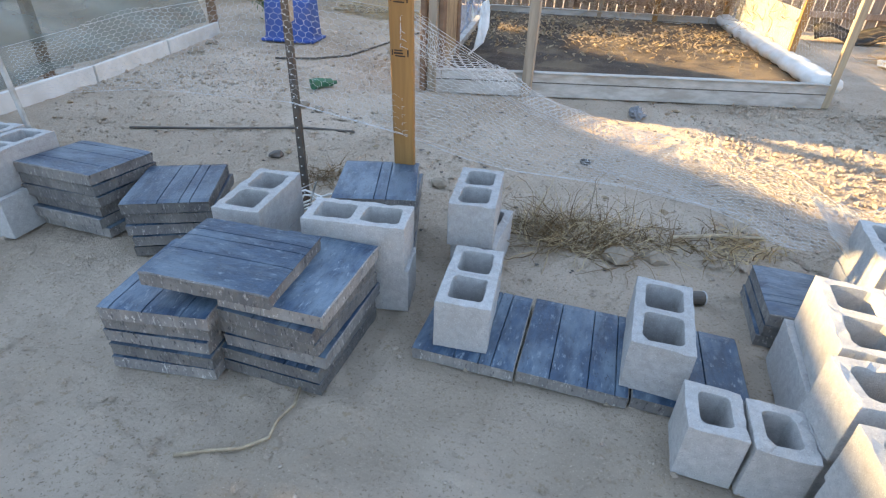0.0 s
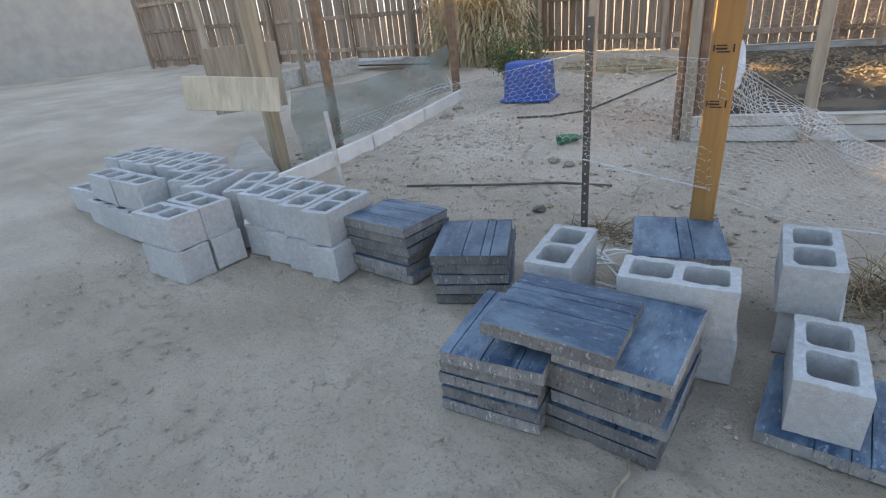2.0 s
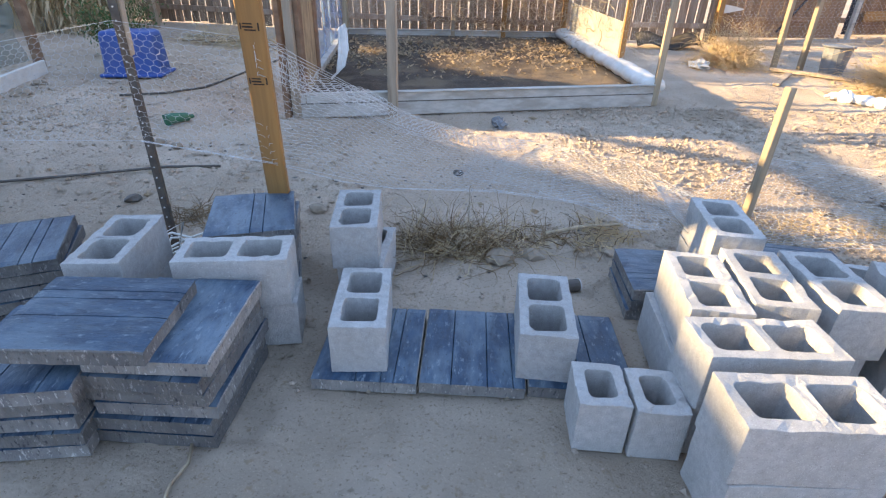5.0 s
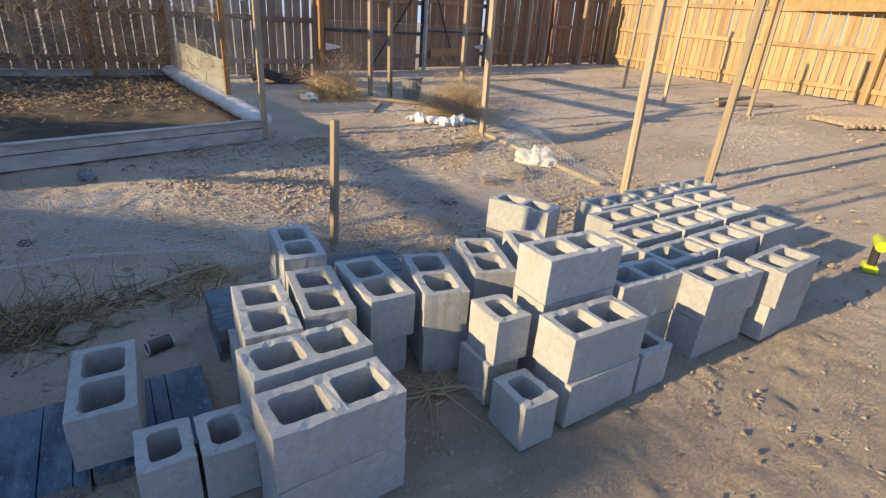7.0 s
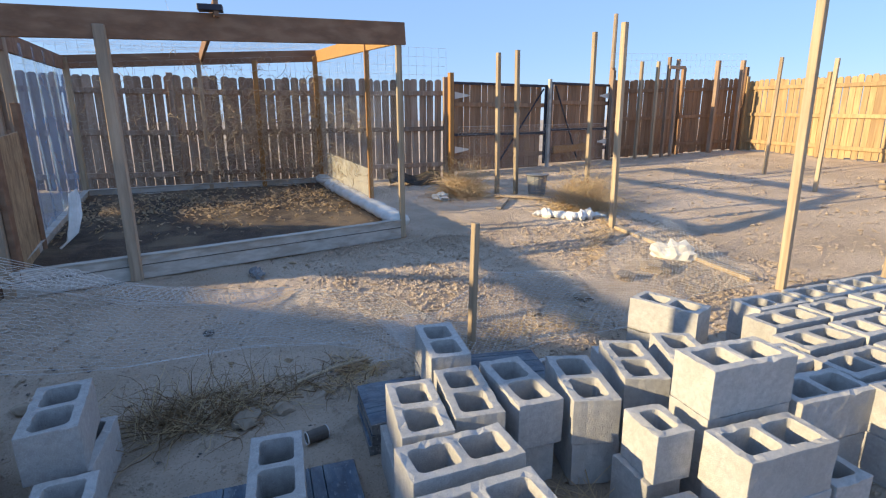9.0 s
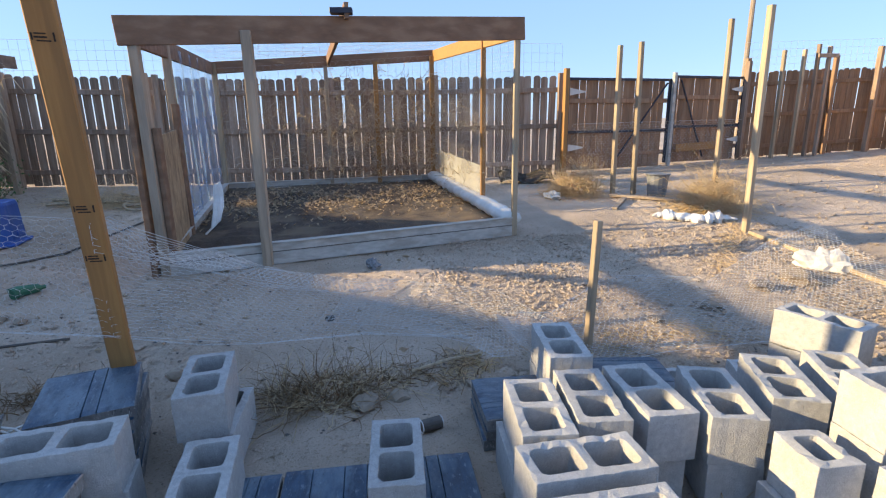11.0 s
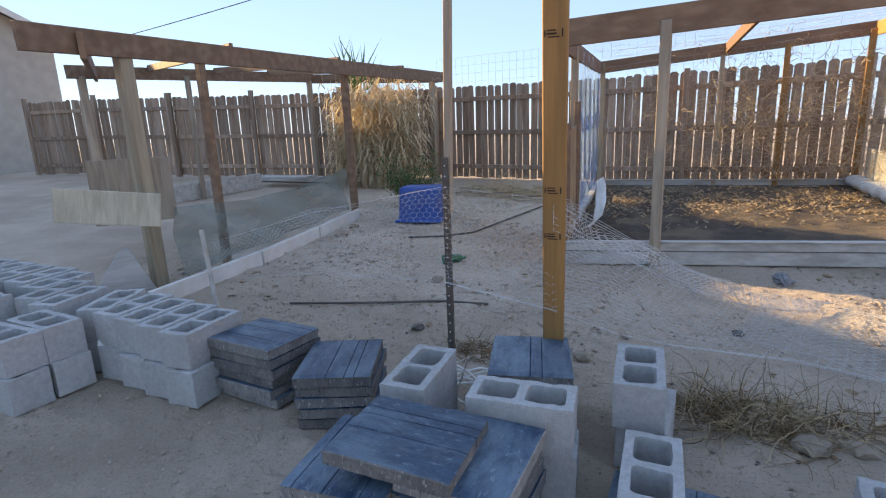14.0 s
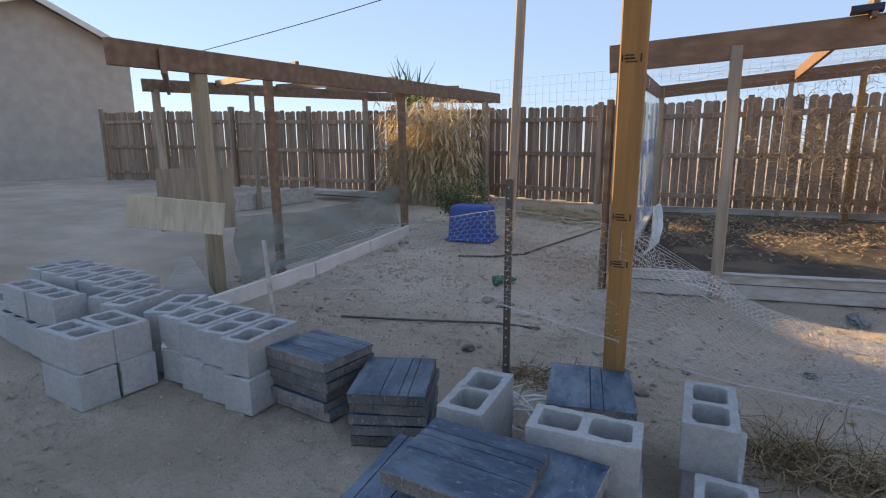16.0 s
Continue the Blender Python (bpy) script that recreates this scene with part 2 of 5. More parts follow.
def add_box(bm, size, m=None, bevel=0.0):
    r = bmesh.ops.create_cube(bm, size=1.0, matrix=(m or Matrix()) @ Matrix.Diagonal((*size, 1)))
    if bevel:
        edges = list({e for v in r["verts"] for e in v.link_edges})
        bmesh.ops.bevel(bm, geom=edges, offset=bevel, segments=1, affect="EDGES")


def box(size, m=None, bevel=0.004):
    bm = bmesh.new()
    add_box(bm, size, m, bevel)
    return bm


def between(a, b, spin=0.0):
    """A frame at the middle of a-b, with x along it and z as near up as can be."""
    a, b = Vector(a), Vector(b)
    x = (b - a).normalized()
    up = Vector((0, 0, 1)) if abs(x.z) < 0.95 else Vector((0, 1, 0))
    y = up.cross(x).normalized()
    z = x.cross(y)
    r = Matrix((x, y, z)).transposed().to_4x4()
    return Matrix.Translation((a + b) / 2) @ r @ Matrix.Rotation(radians(spin), 4, "X")


def bar(a, b, w, h, bevel=0.004, spin=0.0):
    """A squared timber from a to b, w thick and h high."""
    bm = bmesh.new()
    add_box(bm, ((Vector(b) - Vector(a)).length, w, h), between(a, b, spin), bevel)
    return bm


def tube(bm, pts, r, sides=5, r_end=None):
    pts = [Vector(p) for p in pts]
    rings = []
    for i, p in enumerate(pts):
        d = (pts[min(i + 1, len(pts) - 1)] - pts[max(i - 1, 0)]).normalized()
        u = d.cross(Vector((0, 0, 1)) if abs(d.z) < 0.9 else Vector((1, 0, 0))).normalized()
        v = d.cross(u)
        k = r if r_end is None else r + (r_end - r) * i / (len(pts) - 1)
        rings.append([bm.verts.new(p + (u * math.cos(2 * math.pi * j / sides) + v * math.sin(2 * math.pi * j / sides)) * k) for j in range(sides)])
    for a, b in zip(rings, rings[1:]):
        for j in range(sides):
            bm.faces.new((a[j], a[(j + 1) % sides], b[(j + 1) % sides], b[j]))
    if sides > 2:
        bm.faces.new(rings[0][::-1])
        bm.faces.new(rings[-1])


def on(x, y, dz=0.0):
    return (x, y, ground_z(x, y) + dz)


# ---- ground ----
def build_ground():
    def axis(a, b, fine, lo, hi):
        xs, v = [], a
        while v < b:
            xs.append(v)
            d = max(lo - v, v - hi, 0)
            v += fine + d * 0.22
        return xs + [b]
    xs, ys = axis(-900, 900, 0.026, -4.0, 4.4), axis(-900, 900, 0.026, -2.0, 3.9)
    nx = len(xs)
    verts = []
    for y in ys:
        for x in xs:
            z = ground_z(x, y)
            if abs(x) < 14 and -8 < y < 14:
                z += 0.010 * noise.noise(Vector((x * 1.7, y * 1.7, 0))) + 0.015 * noise.noise(Vector((x * 5.2, y * 5.2, 3)))
                z += 0.022 * abs(noise.noise(Vector((x * 9, y * 9, 7)))) - 0.011 + 0.018 * max(0, noise.noise(Vector((x * 15, y * 15, 11))) - 0.1)
                z -= 0.022 * max(0, noise.noise(Vector((x * 6.5, y * 6.5, 21))) - 0.28)
            verts.append((x, y, z))
    faces = [(j * nx + i, j * nx + i + 1, (j + 1) * nx + i + 1, (j + 1) * nx + i) for j in range(len(ys) - 1) for i in range(nx - 1)]
    me = bpy.data.meshes.new("ground")
    me.from_pydata(verts, [], faces)
    me.materials.append(M_SAND)
    me.polygons.foreach_set("use_smooth", [True] * len(me.polygons))
    tagged(new("ground", me), "dry pale sandy desert soil with pebbles and footprints", "ground", kind="structure")


build_ground()


# ---- concrete blocks ----
def block_mesh(length, cores, seed, width=0.194):
    """A hollow block with open cores, worn edges and slightly uneven faces."""
    rnd = random.Random(seed)
    W, H = width, 0.194
    t, web = 0.034, 0.034
    cw = (length - 2 * t - web * (cores - 1)) / cores
    cuts = [0.0]
    hollow = []
    x = t
    for k in range(cores):
        cuts += [x, x + cw]
        hollow.append((x, x + cw))
        x += cw + web
    cuts.append(length)
    ys = [0.0, t, W - t, W]
    zs = [0.0, 0.065, 0.13, H]
    bm = bmesh.new()
    vs = {}

    def vert(i, j, k):
        key = (i, j, k)
        if key not in vs:
            vs[key] = bm.verts.new((cuts[i] - length / 2, ys[j] - W / 2, zs[k]))
        return vs[key]
    n, nz = len(cuts) - 1, len(zs) - 1
    solid = lambda i, j: 0 <= i < n and 0 <= j < 3 and not (j == 1 and i % 2 == 1)
    for i in range(n):
        for j in range(3):
            if not solid(i, j):
                continue
            for k, flip in ((0, True), (nz, False)):
                f = [vert(i, j, k), vert(i + 1, j, k), vert(i + 1, j + 1, k), vert(i, j + 1, k)]
                bm.faces.new(f[::-1] if flip else f)
            for di, dj, a, b in ((0, -1, (0, 0), (1, 0)), (1, 0, (1, 0), (1, 1)), (0, 1, (1, 1), (0, 1)), (-1, 0, (0, 1), (0, 0))):
                if not solid(i + di, j + dj):
                    for k in range(nz):
                        bm.faces.new((vert(i + a[0], j + a[1], k), vert(i + b[0], j + b[1], k), vert(i + b[0], j + b[1], k + 1), vert(i + a[0], j + a[1], k + 1)))
    bm.normal_update()
    inner = [e for e in bm.edges if len(e.link_faces) == 2 and e.calc_face_angle(0) > 1.0 and not e.is_convex and abs(e.verts[0].co.z - e.verts[1].co.z) > 0.01]
    bmesh.ops.bevel(bm, geom=inner, offset=0.020, segments=3, affect="EDGES", profile=0.5)
    bm.normal_update()
    sharp = [e for e in bm.edges if len(e.link_faces) == 2 and e.calc_face_angle(0) > 1.0]
    bmesh.ops.bevel(bm, geom=sharp, offset=0.0034, segments=2, affect="EDGES", profile=0.6)
    long_edges = [e for e in bm.edges if e.calc_length() > 0.09]
    bmesh.ops.subdivide_edges(bm, edges=long_edges, cuts=4, use_grid_fill=True)
    off = Vector((rnd.random() * 50, rnd.random() * 50, 0))
    for v in bm.verts:
        chip = max(0, noise.noise(v.co * 34 + off) - 0.10) * 0.016
        top = max(0, v.co.z - 0.18) / 0.014
        v.co += Vector((noise.noise(v.co * 55 + off), noise.noise(v.co * 55 + off * 2), noise.noise(v.co * 55 - off))) * 0.0024
        v.co.z -= chip * top
    bmesh.ops.triangulate(bm, faces=[f for f in bm.faces if len(f.verts) > 4])
    return mesh_of(bm, "concrete_block", M_BLOCK)


FULL = [block_mesh(0.397, 2, s) for s in (1, 2, 3, 4)]
HALF = [block_mesh(0.190, 1, s, 0.155) for s in (5, 6)]
block_count = 0


def block(x, y, z, yaw, half=False, label="grey hollow concrete block with two open cores", group="stacked concrete blocks", tilt=0.0):
    global block_count
    block_count += 1
    r = random.Random(block_count)
    mesh = (HALF if half else FULL)[block_count % (2 if half else 4)]
    ob = new("concrete_block", mesh)
    ob.matrix_basis = pose(x, y, z, r.uniform(-0.5, 0.5) + tilt, r.uniform(-0.5, 0.5), yaw + (180 if r.random() < 0.5 else 0))
    return tagged(ob, label, "concrete block", group)


H = 0.195


def pile(x, y, yaw, high=2, half=False, lower=(0.0, 0.0, 0.0), group="stacked concrete blocks", label=""):
    """Blocks one on another; lower: how the bottom one is shifted and turned."""
    z = ground_z(x, y) - 0.004
    for k in range(high):
        dx, dy, da = lower if k == 0 and high > 1 else (0, 0, 0)
        place = "lying on the sand under another block" if k < high - 1 else ("stacked on another block" if high > 1 else "standing alone on sand")
        block(x + dx, y + dy, z + k * H, yaw + da, half, label or f"grey hollow concrete {'half block' if half else 'block'} {place}", group)


def build_blocks():
    # round the pavers
    pile(-0.705, 0.615, 100, 2, lower=(0.035, 0.02, -7))
    pile(-1.052, 0.178, 12.5, 2, lower=(0.01, 0.01, 2))
    block(-0.573, 0.150, 0.052, 98.5, label="grey hollow concrete block standing on a dark paver")
    block(0.097, 0.1985, 0.052, 90, label="grey hollow concrete block standing on dark flat pavers")
    pile(-1.525, 0.19, 101, 2)
    pile(0.250, -0.142, 92, 1, half=True, group="half blocks")
    pile(0.417, -0.148, 92, 1, half=True, group="half blocks")
    # the larger lot
    g = "large lot of concrete blocks"
    for x, y, yaw, high, low in ((0.627, 0.21, 87.5, 2, (-0.02, 0.01, 2)), (0.848, 0.266, 86, 2, (0, 0, 1)), (1.082, 0.28, 92, 2, (-0.01, 0.03, -3)),
                                 (1.345, 0.225, 78, 2, (0.01, 0.01, 1)), (0.692, -0.358, 5, 2, (0.005, 0, 1)), (0.691, -0.105, 6, 2, (0.0, 0.01, -1)),
                                 (0.889, 0.77, 87, 2, (0, 0, 2)), (1.66, 0.30, 72, 2, (0.01, 0, 1)), (1.80, -0.11, 1.5, 3, (0, 0, 1)), (1.743, -0.345, 2, 2, (0.005, -0.01, 2)),
                                 (2.61, -0.285, 1, 2, (-0.01, 0.01, 2)), (3.055, -0.33, 7, 2, (0, 0.01, -2)), (2.225, -0.135, 0, 2, (0, 0, 1)),
                                 (1.47, 0.58, 80, 1, (0, 0, 0)), (1.84, 0.62, 75, 1, (0, 0, 0)), (1.95, 0.30, 70, 2, (0, 0, 0)), (2.31, 0.84, 117, 2, (0, 0, 0)),
                                 (2.25, 0.12, 3, 2, (0, 0, 0))):
        pile(x, y, yaw, high, lower=low, group=g)
    for y, x0, n, yaw in ((0.66, 2.86, 3, 4), (0.45, 2.74, 3, 4), (0.21, 2.66, 3, 5), (-0.04, 2.62, 3, 5)):
        for i in range(n):
            pile(x0 + i * 0.405, y + i * 0.405 * math.sin(radians(yaw)) * 0.6, yaw, 2, group=g)
    pile(1.441, -0.146, 90, 2, half=True, lower=(-0.02, 0.015, 4), group="half blocks")
    pile(1.407, -0.389, 92, 1, half=True, group="half blocks")
    pile(2.06, -0.36, 3, 1, half=True, group="half blocks")
    # the lot beyond the pavers
    g = "concrete blocks by the pergola"
    for i in range(4):
        pile(-2.885 - i * 0.203, 0.080 - i * 0.008, 101, 2, lower=(0.035, -0.02, 0), group=g)
    pile(-3.69, -0.540, 6, 2, lower=(0.03, -0.015, 0), group=g)
    pile(-3.70, -0.335, 3, 2, lower=(0.02, 0, 1), group=g)
    pile(-3.70, 0.035, 122, 2, group=g)
    for x, y, yaw in ((-4.02, -0.06, 110), (-4.24, -0.05, 110), (-4.47, 0.06, 108), (-4.70, 0.06, 106), (-4.93, 0.0, 104), (-5.15, -0.03, 102), (-5.37, -0.06, 100)):
        pile(x, y, yaw, 2, group=g)
    low = ground_z(-4.65, -0.35) - 0.004
    for k in range(4):
        block(-4.44 - k * 0.212, -0.335 - k * 0.008, low, 96, label="grey hollow concrete block under the lot by the pergola", group=g)
    block(-4.50, -0.37, low + H, 5, label="grey hollow concrete block laid across lower blocks", group=g)
    block(-4.92, -0.40, low + H, 3, label="grey hollow concrete block laid across lower blocks", group=g)
    pile(-5.42, -0.42, 8, 1, group=g)


build_blocks()


# ---- pavers ----
def paver_mesh(seed, L=0.445, W=0.37, T=0.052):
    """A slab moulded as four planks, with chipped sides."""
    rnd = random.Random(seed)
    bm = bmesh.new()
    widths = list(rnd.choice(((0.14, 0.50, 0.36), (0.22, 0.42, 0.12, 0.24), (0.12, 0.62, 0.26), (0.30, 0.34, 0.12, 0.24))))
    rnd.shuffle(widths)
    xs = [-W / 2]
    for w in widths:
        xs.append(xs[-1] + w * W)
    prof = [(-W / 2, T - 0.004), (-W / 2 + 0.004, T)]
    for x in xs[1:-1]:
        prof += [(x - 0.0025, T), (x, T - 0.006), (x + 0.0025, T)]
    prof += [(W / 2 - 0.004, T), (W / 2, T - 0.004)]
    n = 14
    rows = []
    off = rnd.random() * 90
    for j in range(n + 1):
        y = -L / 2 + L * j / n
        end = 0.004 if j in (0, n) else 0
        row = [bm.verts.new((x + (0.0025 * noise.noise(Vector((x * 30, y * 40, off))) if k in (0, len(prof) - 1) else 0), y, z - end + 0.0012 * noise.noise(Vector((x * 40, y * 14, off))))) for k, (x, z) in enumerate(prof)]
        rows.append(row)
    for a, b in zip(rows, rows[1:]):
        for i in range(len(prof) - 1):
            f = bm.faces.new((a[i], a[i + 1], b[i + 1], b[i]))
            f.material_index = 1 if i in (0, len(prof) - 2) else 0
    # rough sides in three courses of uneven vertical marks
    loop = [r[0] for r in rows[::-1]] + rows[0][1:] + [r[-1] for r in rows[1:]] + rows[-1][-2:0:-1]
    prev = loop
    for k in range(1, 5):
        ring = []
        for i, v in enumerate(loop):
            inn = 1 - (0.004 + 0.014 * rnd.random()) * (1 if k < 4 else 0.8)
            ring.append(bm.verts.new((v.co.x * inn, v.co.y * inn, (T - 0.005) * (1 - k / 4))))
        for i in range(len(loop)):
            f = bm.faces.new((prev[i], ring[i], ring[(i + 1) % len(loop)], prev[(i + 1) % len(loop)]))
            f.material_index = 1
        prev = ring
    bm.faces.new(prev[::-1])
    bm.normal_update()
    bmesh.ops.recalc_face_normals(bm, faces=bm.faces)
    bmesh.ops.triangulate(bm, faces=[f for f in bm.faces if len(f.verts) > 4])
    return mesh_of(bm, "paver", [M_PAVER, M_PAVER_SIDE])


PAVERS = [paver_mesh(s) for s in range(11, 16)]
paver_count = 0


def paver(x, y, z, yaw, rx=0.0, ry=0.0, label="dark charcoal paver moulded like wood planks, in a stack", group="stacked pavers"):
    global paver_count
    paver_count += 1
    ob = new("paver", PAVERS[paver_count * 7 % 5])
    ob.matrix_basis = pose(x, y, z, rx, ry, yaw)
    return tagged(ob, label, "paver", group)


def paver_stack(x, y, yaw, n, slip, seed, tilt=(0, 0)):
    r = random.Random(seed)
    for k in range(n):
        top = k == n - 1
        paver(x + r.uniform(-slip, slip), y + r.uniform(-slip, slip), ground_z(x, y) + 0.002 + k * 0.0535, yaw + r.uniform(-4, 4) * slip / 0.02,
              tilt[0] * k / n, tilt[1] * k / n,
              "dark charcoal paver moulded like wood planks, on top of its stack" if top else "dusty charcoal paver with chipped sides in a stack")


def build_pavers():
    paver_stack(-1.475, -0.285, 13, 5, 0.011, 3)
    paver_stack(-1.090, -0.165, 3.5, 6, 0.010, 4)
    paver(-1.285, -0.245, 0.327, 98, 1.5, -1.0, "worn charcoal paver lying across two paver stacks")
    paver_stack(-2.070, 0.285, 30, 5, 0.010, 5)
    paver_stack(-2.575, 0.235, 93, 6, 0.016, 6, (0, 2.5))
    paver_stack(-1.19, 0.625, 19, 6, 0.012, 7)
    paver_stack(1.19, 0.70, 84, 4, 0.015, 8)
    paver_stack(0.69, 0.67, 92, 3, 0.008, 9)
    for x, y, yaw in ((-0.535, 0.135, 3.5), (-0.158, 0.165, 3.0), (0.220, 0.195, 2.5)):
        paver(x, y, 0.001, yaw, label="dark charcoal paver laid flat on the sand", group="flat pavers")


build_pavers()


# ---- timber fence ----
def picket_mesh(h, w, seed, material):
    """A dog-eared board."""
    r = random.Random(seed)
    bm = bmesh.new()
    t, c = 0.016, 0.03
    pts = [(-w / 2, 0), (w / 2, 0), (w / 2, h - c), (w / 2 - c, h), (-w / 2 + c, h), (-w / 2, h - c)]
    warp = r.uniform(-0.012, 0.012)
    f = [bm.verts.new((x + warp * z / h, -t / 2, z)) for x, z in pts]
    b = [bm.verts.new((x + warp * z / h, t / 2, z)) for x, z in pts]
    bm.faces.new(f)
    bm.faces.new(b[::-1])
    for i in range(6):
        bm.faces.new((f[i], b[i], b[(i + 1) % 6], f[(i + 1) % 6]))
    bmesh.ops.recalc_face_normals(bm, faces=bm.faces)
    return mesh_of(bm, "picket", material)


def fence(a, b, material, label, height=1.86, posts=(), gap=0.006, seed=0, post_rise=0.12):
    """Boards on the far side of three rails, from a to b."""
    r = random.Random(seed)
    A, B = Vector((*a, 0)), Vector((*b, 0))
    run = B - A
    length = run.length
    yaw = math.degrees(math.atan2(run.y, run.x))
    root = thing("wooden_fence", pose(a[0], a[1], ground_z(*a), 0, 0, yaw), label, "fence", kind="structure")
    boards = [picket_mesh(height, 0.131, seed * 10 + k, material) for k in range(4)]
    base = ground_z(*a)
    dz = lambda s: ground_z(*(A + run * (s / length)).xy) - base
    s, k = 0.07, 0
    while s < length - 0.05:
        piece("picket", boards[k % 4], root, pose(s, 0.03 + r.uniform(-0.003, 0.003), dz(s) + 0.02 + r.uniform(-0.02, 0.02), 0, r.uniform(-0.5, 0.5), 0))
        s += 0.131 + gap + r.choice((0.001, 0.004, 0.007, 0.010, 0.014))
        k += 1
    n = max(1, round(length / 2.4))
    for z in (0.25, 0.95, 1.62):
        for i in range(n):
            s0, s1 = length * i / n, length * (i + 1) / n
            part("rail", bar((s0, 0, dz(s0) + z), (s1, 0, dz(s1) + z), 0.038, 0.088), material, root)
    for i in range(n + 1):
        s = length * i / n
        part("post", box((0.088, 0.088, height + post_rise), pose(min(s, length - 0.05), -0.065, dz(s) + (height + post_rise) / 2)), material, root)
    return root


fence((-17.0, 4.95), (-12.6, 6.2), M_FENCE, "weathered brown board fence running to the house", seed=6)
fence((-12.6, 6.2), (-6.4, 8.30), M_FENCE, "weathered brown dog-eared board fence behind the pergola", seed=1)
fence((-6.4, 8.30), (3.35, 8.62), M_FENCE, "weathered brown dog-eared board fence with three rails", gap=0.010, seed=2, post_rise=0.06)
fence((7.9, 9.9), (12.2, 10.1), M_FENCE_RED, "red-brown board fence with tall posts beside the gate", seed=3, post_rise=0.3)
fence((12.25, 10.0), (12.45, 3.4), M_FENCE_SUN, "cedar board fence coloured paler for the low sun", seed=4, height=1.80)
fence((12.45, 3.4), (11.6, -3.0), M_FENCE_SUN, "cedar board fence coloured paler for sun, strand board above", seed=5, height=1.70)


def build_gate(a, b, label, seed, flip):
    """A gate leaf of boards on an iron frame with a brace."""
    A, B = Vector((*a, 0)), Vector((*b, 0))
    run = B - A
    n = run.length
    base = ground_z(*a)
    root = thing("gate", pose(a[0], a[1], base + 0.06, 0, 0, math.degrees(math.atan2(run.y, run.x))), label, "gate", "double gate")
    boards = [picket_mesh(1.78, 0.135, seed * 7 + k, M_FENCE_RED) for k in range(3)]
    s, k = 0.08, 0
    while s < n - 0.06:
        piece("picket", boards[k % 3], root, pose(s, 0.04, 0.0))
        s += 0.145
        k += 1
    for z in (0.3, 0.75, 1.35):
        part("rail", bar((0, 0.012, z), (n, 0.012, z), 0.038, 0.088), M_FENCE_RED, root)
    fr = bmesh.new()
    for p, q in (((0, 0, 0.1), (0, 0, 1.76)), ((n, 0, 0.1), (n, 0, 1.76)), ((0, 0, 1.76), (n, 0, 1.76)), ((0, 0, 0.75), (n, 0, 0.75))):
        add_box(fr, ((Vector(q) - Vector(p)).length + 0.05, 0.05, 0.05), between((p[0], -0.03, p[2]), (q[0], -0.03, q[2])), 0.003)
    part("gate_frame", fr, M_IRON, root, "dark blue-black square steel frame")
    part("brace", bar((0.1 if flip else n - 0.1, -0.07, 1.7), (n * 0.45, -0.07, 0.1), 0.03, 0.03), M_IRON, root, "slanting dark steel brace")
    return root




def square_post(x, y, h, w, material, label, name="post", lean=(0, 0), group="", t=None, category="post"):
    bm = box((w, t or w, h + 0.06), pose(0, 0, h / 2 - 0.03), 0.004)
    ob = new(name, mesh_of(bm, name, material))
    ob.matrix_basis = pose(*on(x, y), lean[0], lean[1], 17)
    return tagged(ob, label, category, group)


for x, h in ((8.63, 2.3), (9.10, 2.3), (9.42, 2.4), (9.68, 2.35)):
    square_post(x, 9.72, h, 0.07, M_STAKE if x < 9.2 else M_FENCE, "squared timber post rising above the corner fence", "timber_post", (0, 0), "corner posts")
for x in (11.05, 11.85):
    square_post(x, 9.88, 2.32, 0.10, M_FENCE, "dark brown timber post against the corner fence", "timber_post", (0, 0), "corner posts")
ob = new("crossbar", mesh_of(bar((9.38, 9.66, ground_z(9.4, 9.7) + 2.16), (9.85, 9.66, ground_z(9.4, 9.7) + 2.16), 0.04, 0.08), "crossbar", M_FENCE))
tagged(ob, "short brown crossbar nailed to two posts", "crossbar")


def hinge_plate(root, x, z, flip):
    bm = bmesh.new()
    pts = [(0, -0.07), (0, 0.07), (0.34 * flip, 0.012), (0.34 * flip, -0.012)]
    f = [bm.verts.new((x + dx, -0.062, z + dz)) for dx, dz in pts]
    k = [bm.verts.new((x + dx, -0.056, z + dz)) for dx, dz in pts]
    bm.faces.new(f)
    bm.faces.new(k[::-1])
    for i in range(4):
        bm.faces.new((f[i], k[i], k[(i + 1) % 4], f[(i + 1) % 4]))
    bmesh.ops.recalc_face_normals(bm, faces=bm.faces)
    part("hinge", bm, M_TRIM, root, "pale tapered strap hinge")


leaf = build_gate((3.50, 8.75), (5.85, 9.30), "closed board gate on a dark steel frame", 31, False)
for z in (0.45, 1.52):
    hinge_plate(leaf, 0.03, z, 1)
leaf = build_gate((5.98, 9.32), (7.85, 9.85), "closed board gate leaf with slanting steel brace", 32, True)
for z in (0.45, 1.52):
    hinge_plate(leaf, 1.90, z, -1)
part("kick_board", bar((0.10, -0.075, 0.30), (1.20, -0.075, 0.34), 0.03, 0.17), M_POST, leaf, "orange-brown board along the gate foot")
square_post(3.38, 8.45, 2.0, 0.09, M_POST, "orange-brown timber gate post", "gate_post")
square_post(5.92, 9.22, 1.9, 0.07, M_WHITEBOARD, "white-painted gate stop post", "gate_post")
square_post(7.85, 9.72, 2.1, 0.09, M_FENCE, "brown timber gate post", "gate_post")


